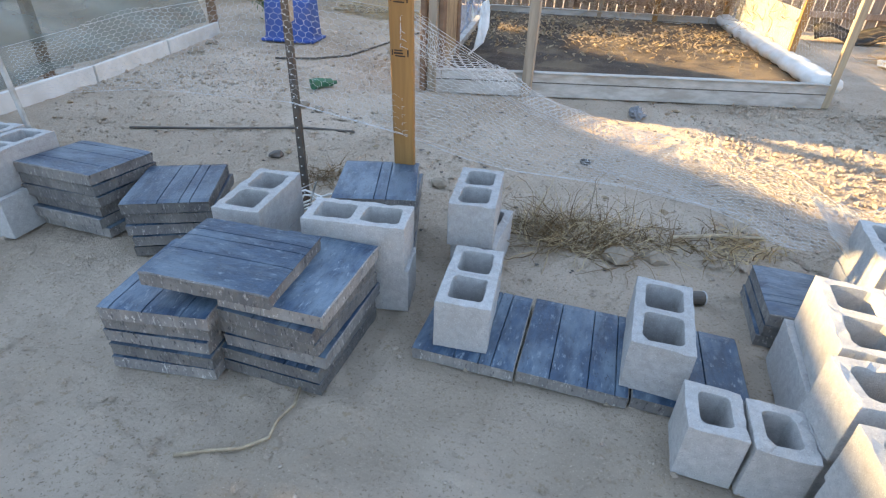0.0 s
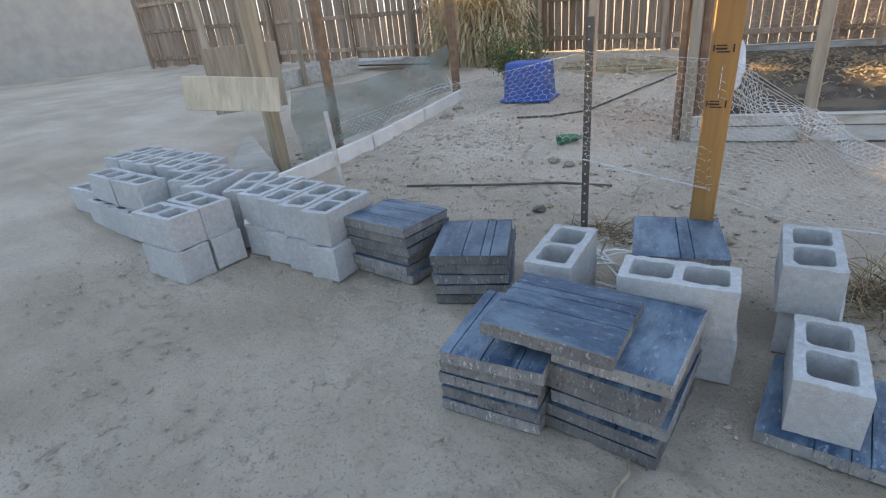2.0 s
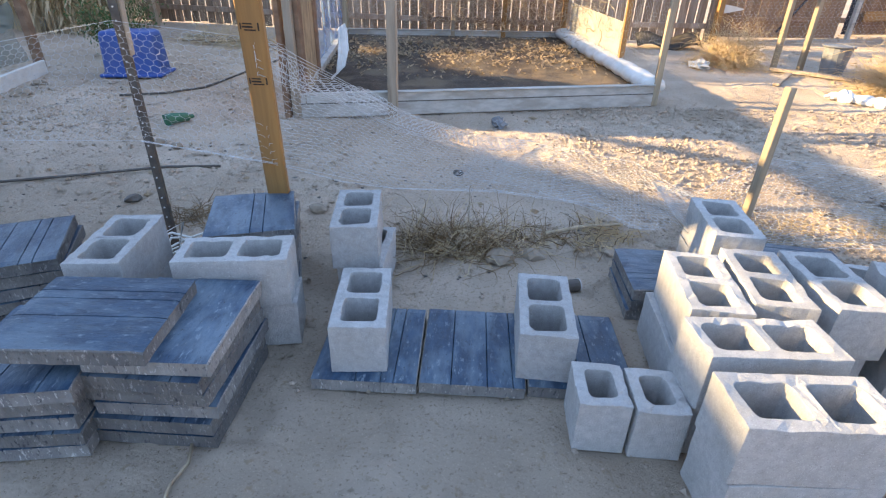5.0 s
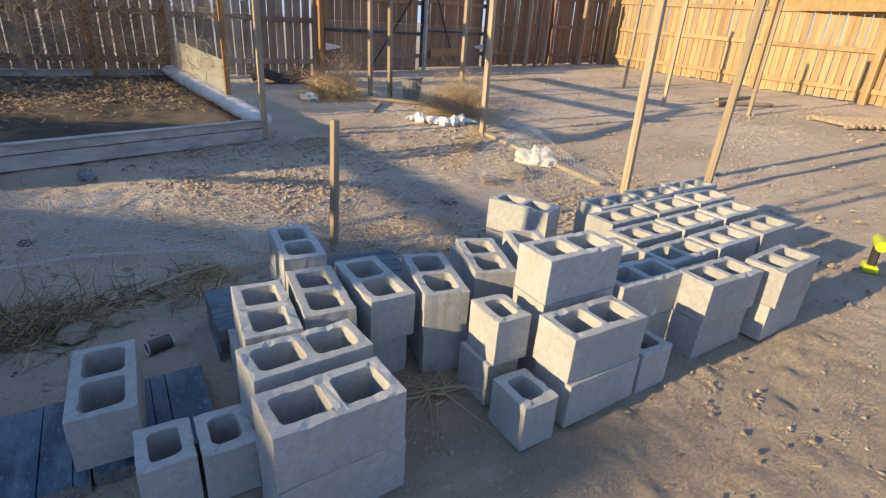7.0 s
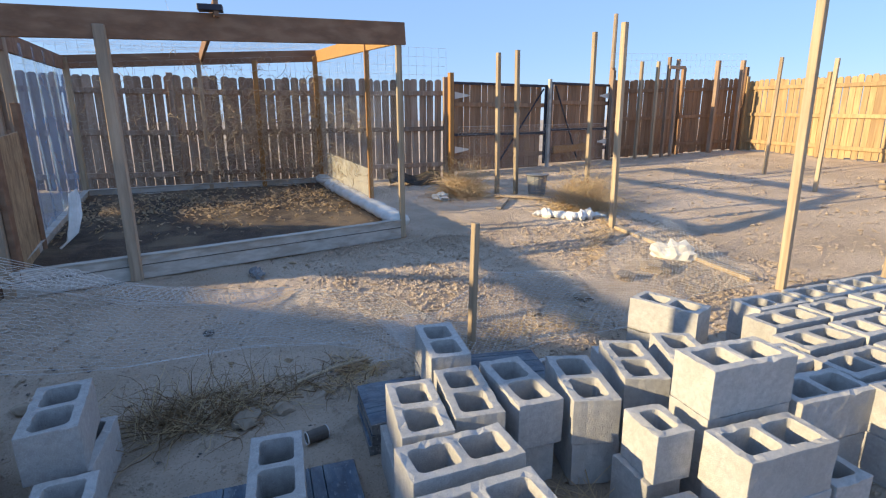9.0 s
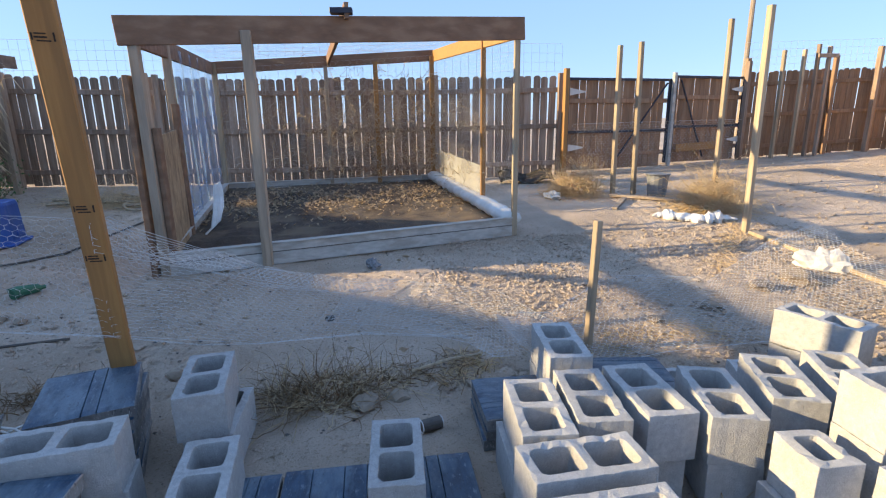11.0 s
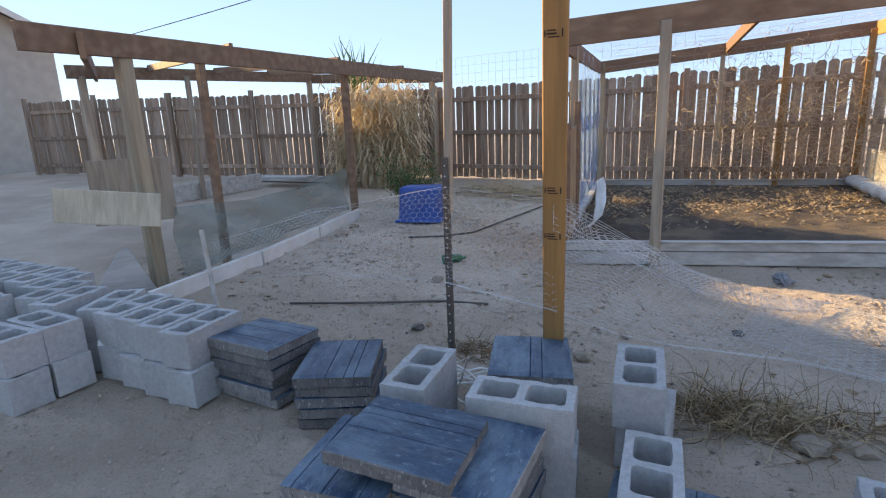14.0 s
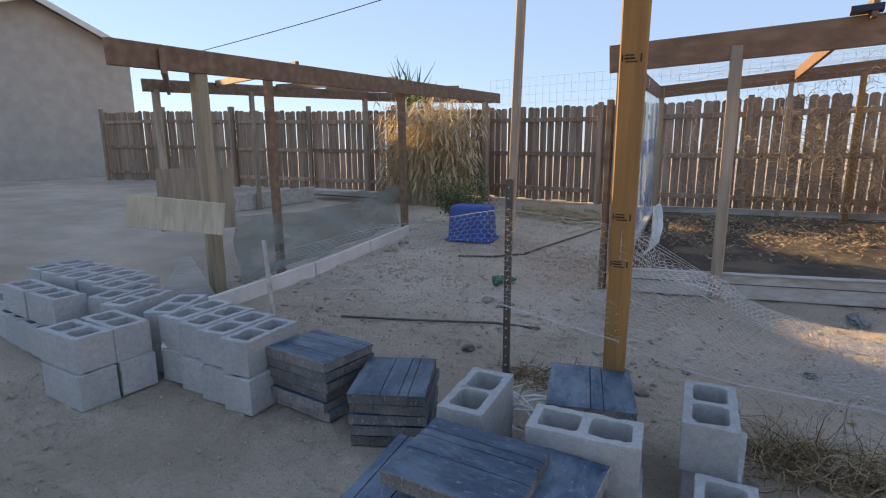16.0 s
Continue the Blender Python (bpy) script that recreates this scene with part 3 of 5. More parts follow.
# ---- welded wire above the fence ----
def grid_wire(name, a, b, z0, z1, step, r, label):
    bm = bmesh.new()
    A, B = Vector(a), Vector(b)
    n = int((B - A).length / step)
    for i in range(n + 1):
        p = A.lerp(B, i / n)
        tube(bm, [(p.x, p.y, p.z + z0), (p.x, p.y, p.z + z1)], r, 3)
    rows = int((z1 - z0) / step)
    for j in range(rows + 1):
        z = z0 + (z1 - z0) * j / rows
        tube(bm, [A + Vector((0, 0, z)), B + Vector((0, 0, z))], r, 3)
    ob = new(name, mesh_of(bm, name, M_WIRE))
    return tagged(ob, label, "wire fence", kind="stuff")


grid_wire("welded_wire", on(-6.4, 8.36), on(3.35, 8.66), 1.3, 2.45, 0.15, 0.0022, "thin welded wire mesh standing above the board fence")
grid_wire("welded_wire", on(7.9, 9.96), on(12.2, 10.16), 1.4, 2.5, 0.15, 0.0022, "thin welded wire mesh above the corner fence")


# ---- chicken wire ----
def chicken_wire(name, lower, upper, cell, r, label, wave=0.0, seed=0):
    """Hexagon netting stretched between two lines of points."""
    rnd = random.Random(seed)

    def at(line, u):
        line = [Vector(p) for p in line]
        seg = [(q - p).length for p, q in zip(line, line[1:])]
        s = u * sum(seg)
        for d, p, q in zip(seg, line, line[1:]):
            if s <= d:
                return p.lerp(q, s / d)
            s -= d
        return line[-1]
    length = sum((Vector(q) - Vector(p)).length for p, q in zip(lower, lower[1:]))
    height = sum((Vector(q) - Vector(p)).length for p, q in zip(lower, upper)) / len(lower)
    cols, rows = max(2, int(length / cell)), max(2, int(height / (cell * 0.5)))
    lo = [at(lower, i / (2 * cols)) for i in range(2 * cols + 1)]
    hi = [at(upper, i / (2 * cols)) for i in range(2 * cols + 1)]

    def p(i, v):
        q = lo[i].lerp(hi[i], v)
        return q + Vector((noise.noise(q * 3), noise.noise(q * 3 + Vector((9, 0, 0))), noise.noise(q * 3 + Vector((0, 9, 0))))) * wave
    bm = bmesh.new()
    for j in range(rows):
        v0, v1, v2 = j / rows, (j + 0.62) / rows, (j + 1) / rows
        s = j % 2
        for i in range(s, 2 * cols - 1, 2):
            tube(bm, [p(i, v0), p(i, v1)], r * 1.25, 3)
            if i + 2 <= 2 * cols:
                tube(bm, [p(i, v1), p(i + 1, v2)], r, 3)
                tube(bm, [p(i + 2, v1), p(i + 1, v2)], r, 3)
    tube(bm, hi, r * 1.4, 3)
    tube(bm, lo, r * 1.4, 3)
    ob = new(name, mesh_of(bm, name, M_WIRE))
    return tagged(ob, label, "chicken wire", kind="stuff")


TP, ST = (-1.70, 0.745), (1.27, 1.38)
chicken_wire("chicken_wire", [on(-3.24, 0.44, 0.46), on(-2.5, 0.62, 0.56), (-1.66, 0.64, 0.62), (-1.15, 0.80, 0.50)],
             [on(-3.24, 0.44, 0.70), on(-2.5, 0.62, 0.92), (-1.66, 0.64, 1.10), (-1.12, 0.70, 1.05)], 0.040, 0.0006, "sagging chicken wire between the stakes", 0.03, 1)
for k in range(3):
    chicken_wire("chicken_wire", [(-1.11, 0.70, 0.97 - 0.03 * k), (-0.72, 1.65, 0.44 + 0.02 * k), (-0.30, 2.40, 0.12), (0.10, 2.65, 0.07)],
                 [(-1.11, 0.70, 1.07 - 0.02 * k), (-0.70, 1.70, 0.54), (-0.24, 2.58, 0.14 + 0.02 * k), (0.20, 2.85, 0.08)], 0.06, 0.0011, "folded chicken wire sagging from a post to the sand", 0.05, 12 + k)
chicken_wire("chicken_wire", [(-1.14, 0.80, 0.50), (-0.70, 1.42, 0.16), (-0.10, 1.72, 0.06), (0.58, 1.60, 0.05)],
             [(-1.11, 0.72, 0.96), (-0.72, 1.68, 0.44), (-0.30, 2.42, 0.12), (0.12, 2.65, 0.08)], 0.06, 0.0008, "thin chicken wire hanging below the folded edge", 0.03, 16)
bm = bmesh.new()
edge = [(-1.66, 0.64, 0.62), (-1.15, 0.79, 0.50), (-0.92, 1.12, 0.30), (-0.70, 1.42, 0.16), (-0.10, 1.72, 0.07), (0.58, 1.60, 0.06)]
for turn in (0, math.pi):
    pts = []
    for p, q in zip(edge, edge[1:]):
        pts += [Vector(p).lerp(Vector(q), u / 24) + Vector((0, math.cos(u * 0.9 + turn), math.sin(u * 0.9 + turn))) * 0.003 for u in range(24)]
    tube(bm, pts, 0.0011, 3)
tagged(new("selvage_wire", mesh_of(bm, "selvage_wire", M_WIRE)), "twisted bright edge wire of the netting", "wire", kind="stuff")
chicken_wire("chicken_wire", [(-0.40, 2.0, 0.05), (0.05, 1.90, 0.04), (0.55, 1.55, 0.04), (0.62, 1.0, 0.20)],
             [(-0.30, 2.55, 0.09), (0.20, 2.75, 0.09), (0.9, 2.45, 0.08), (1.25, 1.55, 0.06)], 0.06, 0.0009, "loose chicken wire fallen onto the sand", 0.03, 2)
chicken_wire("chicken_wire", [(0.72, 0.83, 0.32), (1.0, 1.05, 0.05), (1.7, 1.25, 0.05), (2.4, 1.3, 0.06)],
             [(0.60, 0.86, 0.50), (1.2, 1.9, 0.08), (1.9, 2.6, 0.12), (2.6, 2.4, 0.13)], 0.055, 0.0011, "crumpled chicken wire lying over blocks and sand", 0.04, 3)
chicken_wire("chicken_wire", [(2.4, 1.3, 0.06), (3.2, 1.6, 0.10), (3.98, 1.66, 0.12)], [(2.6, 2.3, 0.12), (3.3, 2.6, 0.35), (4.02, 2.9, 0.45)],
             0.05, 0.0012, "chicken wire sloping up to a timber post", 0.03, 4)
chicken_wire("chicken_wire", [on(3.45, 8.2), on(5.9, 8.9), on(7.6, 9.4)], [on(3.45, 8.2, 1.0), on(5.9, 8.9, 0.95), on(7.6, 9.4, 0.9)], 0.09, 0.0012,
             "chicken wire along the gate", 0.02, 5)

# ---- posts of the unfinished enclosure ----
for x, y, h, lean in ((4.02, 1.54, 2.45, (0, -1.5)), (4.74, 1.24, 2.5, (1, 1)), (4.00, 3.86, 2.34, (0, -0.8)), (4.99, 6.05, 2.5, (0, -0.4)), (3.57, 6.5, 2.22, (0, -0.6)), (3.84, 6.35, 2.25, (0, -1.0)),
                      (9.15, 6.4, 2.15, (0, 1.5)), (9.0, 3.55, 1.9, (0, 2)), (8.2, 4.6, 2.0, (0, 1)), (9.2, 1.3, 1.5, (0, 2))):
    square_post(x, y, h, 0.062 if x < 7 else 0.055, M_STAKE, "pale squared timber post set in sand", "timber_post", lean, "timber posts")
square_post(*ST, 0.82, 0.042, M_STAKE, "short grey-brown timber stake in the sand", "stake", (0, 1.8), "stakes")


def build_orange_post():
    root = thing("lumber_post", pose(-1.19, 0.93, 0, 12.0, 1.8, 10), "orange-brown new lumber board leaning in the sand with ink stamps", "post")
    plank = part("board", box((0.100, 0.040, 2.72), pose(0, 0, 1.30), 0.005), M_POST, root)
    for z in (0.90, 1.12, 1.76):
        st = bmesh.new()
        for dx, dz, w, h in ((-0.012, 0.0, 0.04, 0.007), (-0.012, 0.012, 0.036, 0.005), (-0.004, -0.012, 0.045, 0.005), (0.030, 0.002, 0.006, 0.030), (-0.038, 0.002, 0.005, 0.024)):
            add_box(st, (w, 0.0015, h), pose(dx, -0.0208, z + dz))
        part("stamp", st, M_STAMP, plank, "dark ink grading stamp")


build_orange_post()


def build_tpost():
    root = thing("metal_t_post", pose(*on(*TP), 3.6, 2.2, 0), "dark rusty studded steel fence post in sand", "fence post")
    bm = bmesh.new()
    add_box(bm, (0.036, 0.006, 1.26), pose(0, 0, 0.60))
    add_box(bm, (0.006, 0.034, 1.26), pose(0, 0.019, 0.60))
    rail = part("rail", bm, M_STEEL, root)
    stud = mesh_of(box((0.007, 0.006, 0.006), None, 0.0015), "stud", M_WIRE)
    for k in range(22):
        piece("stud", stud, rail, pose(0, -0.006, 0.10 + k * 0.052))
    ob = new("timber_pole", mesh_of(box((0.036, 0.036, 1.62), pose(0, 0, 0.81), 0.004), "timber_pole", M_GREYWOOD))
    ob.matrix_basis = pose(TP[0] + 0.03, TP[1] - 0.03, ground_z(*TP) + 0.95, 2.2, 2.6, 10)
    tagged(ob, "pale brown squared timber pole tied to a steel post", "pole")


build_tpost()


# ---- raised bed with its timber cage ----
FL, FR, BL, BR = Vector((-1.93, 3.20, 0)), Vector((1.43, 4.25, 0)), Vector((-2.62, 7.25, 0)), Vector((0.80, 7.80, 0))
for c in (FL, FR, BL, BR):
    c.z = ground_z(c.x, c.y)
UP = Vector((0, 0, 1))


def build_bed():
    root = thing("raised_bed", Matrix(), "large raised garden bed with faded white boards and dark soil", "garden bed")
    for a, b, n in ((FL, FR, "front_board"), (BL, BR, "back_board"), (FL, BL, "side_board")):
        part(n, bar(a + UP * 0.055, b + UP * 0.055, 0.04, 0.125), M_WHITEBOARD, root, "faded grey-white lower board")
        part(n, bar(a + UP * 0.155, b + UP * 0.155, 0.036, 0.085), M_WHITEBOARD, root, "faded white upper board")
        d = (b - a).normalized()
        part("seam_strip", bar(a + UP * 0.118, b + UP * 0.118, 0.046, 0.010), M_HOSE, root, "black strip between the boards")
        part("cap_strip", bar(a + UP * 0.205, b + UP * 0.205, 0.075, 0.014), M_WHITEBOARD, root, "white plastic edging strip")
    part("side_board", bar(FR + UP * 0.08, BR + UP * 0.08, 0.04, 0.16), M_GREYWOOD, root)
    # soil
    bm = bmesh.new()
    n = 60
    grid = []
    for j in range(n + 1):
        row = []
        for i in range(n + 1):
            p = FL.lerp(FR, i / n).lerp(BL.lerp(BR, i / n), j / n)
            row.append(bm.verts.new((p.x, p.y, p.z + 0.115 + 0.03 * noise.noise(p * 2.2) + 0.018 * noise.noise(p * 7))))
        grid.append(row)
    for j in range(n):
        for i in range(n):
            bm.faces.new((grid[j][i], grid[j][i + 1], grid[j + 1][i + 1], grid[j + 1][i]))
    part("soil", bm, M_SOIL, root, "dark brown soil with leaf litter", smooth=True)
    # puffed white wrap over the right-hand board
    bm = bmesh.new()
    rings = []
    for k in range(61):
        u = k / 60
        p = FR.lerp(BR, u) + UP * 0.19
        puff = 0.085 + 0.026 * abs(math.sin(u * 34)) + 0.012 * noise.noise(p * 9)
        ring = []
        for j in range(10):
            a = 2 * math.pi * j / 10
            ring.append(bm.verts.new((p.x + math.cos(a) * puff * 1.25 + 0.01 * math.sin(u * 60 + j), p.y, p.z + math.sin(a) * puff * 0.8)))
        rings.append(ring)
    for a, b in zip(rings, rings[1:]):
        for j in range(10):
            bm.faces.new((a[j], a[(j + 1) % 10], b[(j + 1) % 10], b[j]))
    bm.faces.new(rings[0])
    bm.faces.new(rings[-1][::-1])
    bmesh.ops.recalc_face_normals(bm, faces=bm.faces)
    part("edge_wrap", bm, M_WHITE, root, "puffy white plastic wrap over the board", smooth=True)
    # leaf litter
    r = random.Random(8)
    bm = bmesh.new()
    for _ in range(1500):
        u, v = r.random(), min(max(r.gauss(0.62, 0.16), 0.05), 0.97)
        p = FL.lerp(FR, u).lerp(BL.lerp(BR, u), v)
        s = r.uniform(0.012, 0.035)
        m = pose(p.x, p.y, p.z + 0.135 + 0.03 * noise.noise(p * 2.2), r.uniform(-40, 40), r.uniform(-40, 40), r.uniform(0, 360))
        q = [bm.verts.new(m @ Vector(c)) for c in ((-s, -s * 0.5, 0), (s, -s * 0.4, s * 0.3), (s * 1.2, s * 0.4, 0), (-s, s * 0.5, s * 0.3))]
        bm.faces.new(q)
    part("leaf_litter", bm, M_LEAF, root, "scattered dead brown leaves")


build_bed()


def build_cage():
    root = thing("timber_cage", Matrix(), "open timber frame with beams standing round the raised bed", "garden frame")
    ft, rt = Vector((-2.05, 3.13, 2.26)), Vector((1.53, 4.26, 2.46))
    bt, brt = Vector((-2.66, 7.28, 2.36)), Vector((0.84, 7.86, 2.60))
    d = (FR - FL).normalized()
    for p, h, m, w in ((FL + d * -0.02, 2.06, M_GREYWOOD, 0.075), (Vector((-1.11, 3.42, ground_z(-1.11, 3.42))), 2.1, M_GREYWOOD, 0.085), (FR + d * 0.03, 2.22, M_STAKE, 0.06),
                       (Vector((-2.20, 4.45, 0.14)), 2.08, M_GREYWOOD, 0.07), (BL, 2.05, M_STAKE, 0.07), (BR, 2.2, M_POST, 0.075), (Vector((-0.15, 7.66, 0.28)), 2.1, M_POST, 0.075),
                       (Vector((1.28, 5.35, 0.2)), 2.22, M_POST, 0.06), (Vector((-0.95, 7.52, 0.28)), 2.02, M_GREYWOOD, 0.06)):
        part("post", bar(p, p + UP * h, w, w), m, root)
    part("front_beam", bar(ft - UP * 0.115, rt - UP * 0.115, 0.042, 0.225), M_BEAM, root, "wide brown stained front beam")
    part("back_beam", bar(bt - UP * 0.10, brt - UP * 0.10, 0.042, 0.18), M_BEAM, root)
    part("side_beam", bar(ft - UP * 0.12 + Vector((0.06, 0.06, 0)), bt - UP * 0.11, 0.042, 0.18), M_BEAM, root)
    part("side_beam", bar(rt - UP * 0.12 + Vector((-0.06, 0.05, 0)), brt - UP * 0.11, 0.042, 0.18), M_BEAM_NEW, root, "bright orange side beam")
    m0, m1 = ft.lerp(rt, 0.5), bt.lerp(brt, 0.5)
    part("rafter", bar(m0 + Vector((0, -0.10, 0.03)), m1 - UP * 0.08, 0.042, 0.14), M_BEAM, root)
    part("rafter_end", box((0.20, 0.12, 0.05), Matrix.Translation(m0 + Vector((-0.05, -0.05, 0.03)))), M_IRON, root, "dark block on the beam")
    part("panel", bar(FL + Vector((0.02, 0.12, 0.66)), Vector((-2.09, 4.18, 0.80)), 0.014, 1.14), M_STRAND, root, "strand board panel beside the bed")
    for dx, top in ((-0.10, 1.72), (0.045, 1.30)):
        part("door_post", bar(FL + Vector((dx, 0.02 + dx * 0.5, 0)), FL + Vector((dx, 0.02 + dx * 0.5, top)), 0.045, 0.085), M_BEAM, root, "red-brown board standing at the bed corner")
    part("door_post", bar(FL + Vector((-0.03, 0.10, 0)), FL + Vector((-0.03, 0.10, 1.75)), 0.05, 0.08), M_GREYWOOD, root)
    part("door_post", bar(Vector((-2.10, 4.25, 0.14)), Vector((-2.10, 4.25, 1.62)), 0.05, 0.09), M_BEAM, root)
    # hanging clear sheet
    bm = bmesh.new()
    a, b = Vector((-2.21, 4.55, 0.18)), Vector((-2.64, 7.1, 0.3))
    rows = [[bm.verts.new(a.lerp(b, i / 24) + UP * (2.02 * j / 12) + Vector((0.035 * math.sin(i * 1.3 + j * 0.2), 0, 0))) for i in range(25)] for j in range(13)]
    for p, q in zip(rows, rows[1:]):
        for i in range(24):
            bm.faces.new((p[i], p[i + 1], q[i + 1], q[i]))
    part("plastic_sheet", bm, M_FILM, root, "clear plastic sheet hanging on the side", smooth=True).visible_shadow = False
    bm = bmesh.new()
    line = [Vector(p) for p in ((-2.03, 5.00, 0.72), (-1.98, 4.85, 0.61), (-1.92, 4.62, 0.46), (-1.89, 4.40, 0.33), (-1.95, 4.15, 0.24), (-2.04, 3.90, 0.20))]
    rows = []
    for k in range(31):
        f = k / 30 * (len(line) - 1.001)
        c = line[int(f)].lerp(line[int(f) + 1], f - int(f))
        w = 0.07 + 0.13 * math.sin(math.pi * min(1, k / 30 + 0.12))
        rows.append([bm.verts.new(c + Vector((0.45, 0.75, 0.35)) * w * (q / 18 - 0.5) + Vector((0.8, -0.4, 0.3)) * (0.016 * math.sin(q * 1.9 + 0.12 * k) + 0.010 * noise.noise(Vector((q * 0.6, k * 0.4, 2))))) for q in range(19)])
    for a, b in zip(rows, rows[1:]):
        for q in range(18):
            bm.faces.new((a[q], a[q + 1], b[q + 1], b[q]))
    part("sheet_fold", bm, M_WHITE, root, "gathered white fold of the plastic sheet", smooth=True)
    # low panel at the back right
    part("low_panel", bar(Vector((1.26, 5.45, 0.52)), Vector((0.88, 7.6, 0.62)), 0.012, 0.62), M_HAZY, root, "hazy grey corrugated low side panel")


build_cage()
chicken_wire("cage_netting", [FR + Vector((0.02, 0.05, 0.2)), BR + Vector((0.03, 0, 0.2))], [(1.46, 4.3, 2.30), (0.85, 7.8, 2.42)], 0.075, 0.0007, "fine wire netting on the frame beside the bed", 0.01, 7)
chicken_wire("cage_netting", [(-2.0, 3.2, 2.26), (1.5, 4.3, 2.46)], [(-2.62, 7.2, 2.37), (0.84, 7.8, 2.60)], 0.12, 0.0008, "fine wire netting over the top of the frame", 0.02, 8)
chicken_wire("cage_netting", [BL + UP * 0.2, BR + UP * 0.2], [(-2.62, 7.25, 2.25), (0.84, 7.82, 2.5)], 0.11, 0.0006, "fine wire netting across the back of the frame", 0.01, 9)


def twigs(name, count, start, spread, length, r, material, label, category, seed, droop=0.3, kind="stuff", bend=0.5, steps=4, sides=3, upward=0.6):
    """Many thin crooked stems."""
    rnd = random.Random(seed)
    bm = bmesh.new()
    for _ in range(count):
        p = Vector(start(rnd))
        d = Vector((rnd.gauss(0, spread), rnd.gauss(0, spread), abs(rnd.gauss(upward, 0.3)))).normalized()
        pts = [p.copy()]
        seg = length * rnd.uniform(0.5, 1.2) / steps
        for _ in range(steps):
            d = (d + Vector((rnd.gauss(0, bend), rnd.gauss(0, bend), rnd.gauss(-droop, bend))) * 0.35).normalized()
            p = p + d * seg
            pts.append(p.copy())
        floor = lambda q: Vector((q.x, q.y, max(q.z, ground_z(q.x, q.y) + 0.004)))
        tube(bm, [floor(q) for q in pts], r * rnd.uniform(0.6, 1.3), sides, r * 0.3)
    ob = new(name, mesh_of(bm, name, material))
    return tagged(ob, label, category, kind=kind)


def vine_start(r):
    u = min(max(r.gauss(0.68, 0.24), 0.05), 1.0)
    p = BL.lerp(BR, u)
    return (p.x + r.gauss(0, 0.05), p.y - 0.05 + r.gauss(0, 0.06), p.z + 0.15 + abs(r.gauss(0.75, 0.5)))


twigs("dead_vine", 900, vine_start, 0.9, 0.62, 0.0046, M_VINE, "dry leafless vine tangled in the netting", "vine", 21, droop=0.08, bend=2.2, upward=0.4, steps=7)
twigs("dead_vine", 160, lambda r: (FR.lerp(BR, r.uniform(0.3, 1.0)) + Vector((0.03, 0, r.uniform(0.2, 1.4))))[:], 0.5, 0.6, 0.004, M_VINE, "dry leafless vine climbing the side netting", "vine", 22, droop=0.0, bend=2.0, steps=7)


# ---- pergola, left bed, house ----
def build_pergola():
    root = thing("pergola", Matrix(), "large brown timber pergola over a garden bed", "pergola")
    near, far = Vector((-4.70, 0.20, 2.20)), Vector((-6.00, 8.05, 2.53))
    nl, fl = Vector((-9.0, 2.4, 2.50)), Vector((-9.0, 7.30, 2.72))
    part("beam", bar(near - UP * 0.10, far - UP * 0.10, 0.045, 0.19), M_BEAM, root, "long brown side beam")
    part("beam", bar(nl - UP * 0.10, fl - UP * 0.10, 0.045, 0.19), M_BEAM, root)
    part("beam", bar(near - UP * 0.12 + Vector((0, 0.4, 0)), nl - UP * 0.12 + Vector((0, 0.4, 0)), 0.045, 0.19), M_BEAM, root)
    part("beam", bar(far - UP * 0.12 - Vector((0, 0.3, 0)), fl - UP * 0.12, 0.045, 0.19), M_BEAM, root)
    for k in range(1, 4):
        a, b = near.lerp(far, k / 4), nl.lerp(fl, k / 4)
        part("rafter", bar(a - UP * 0.02, b - UP * 0.02, 0.04, 0.10), M_BEAM, root)
    for x, y, top, w, m in ((-4.86, 0.98, 2.05, 0.11, M_STAKE), (-6.05, 7.6, 2.42, 0.09, M_GREYWOOD), (-5.46, 4.35, 2.27, 0.085, M_BEAM), (-4.96, 1.75, 2.12, 0.07, M_BEAM), (-9.0, 2.6, 2.35, 0.09, M_GREYWOOD), (-8.85, 4.2, 2.45, 0.07, M_GREYWOOD),
                            (-8.98, 7.2, 2.55, 0.09, M_GREYWOOD), (-7.4, 7.5, 2.45, 0.09, M_GREYWOOD)):
        part("post", bar((x, y, ground_z(x, y) - 0.03), (x - 0.02, y, top), w, w), m, root)


build_pergola()


def board(name, a, b, t, h, material, label, category, group=""):
    ob = new(name, mesh_of(bar(a, b, t, h, 0.005), name, material))
    return tagged(ob, label, category, group)


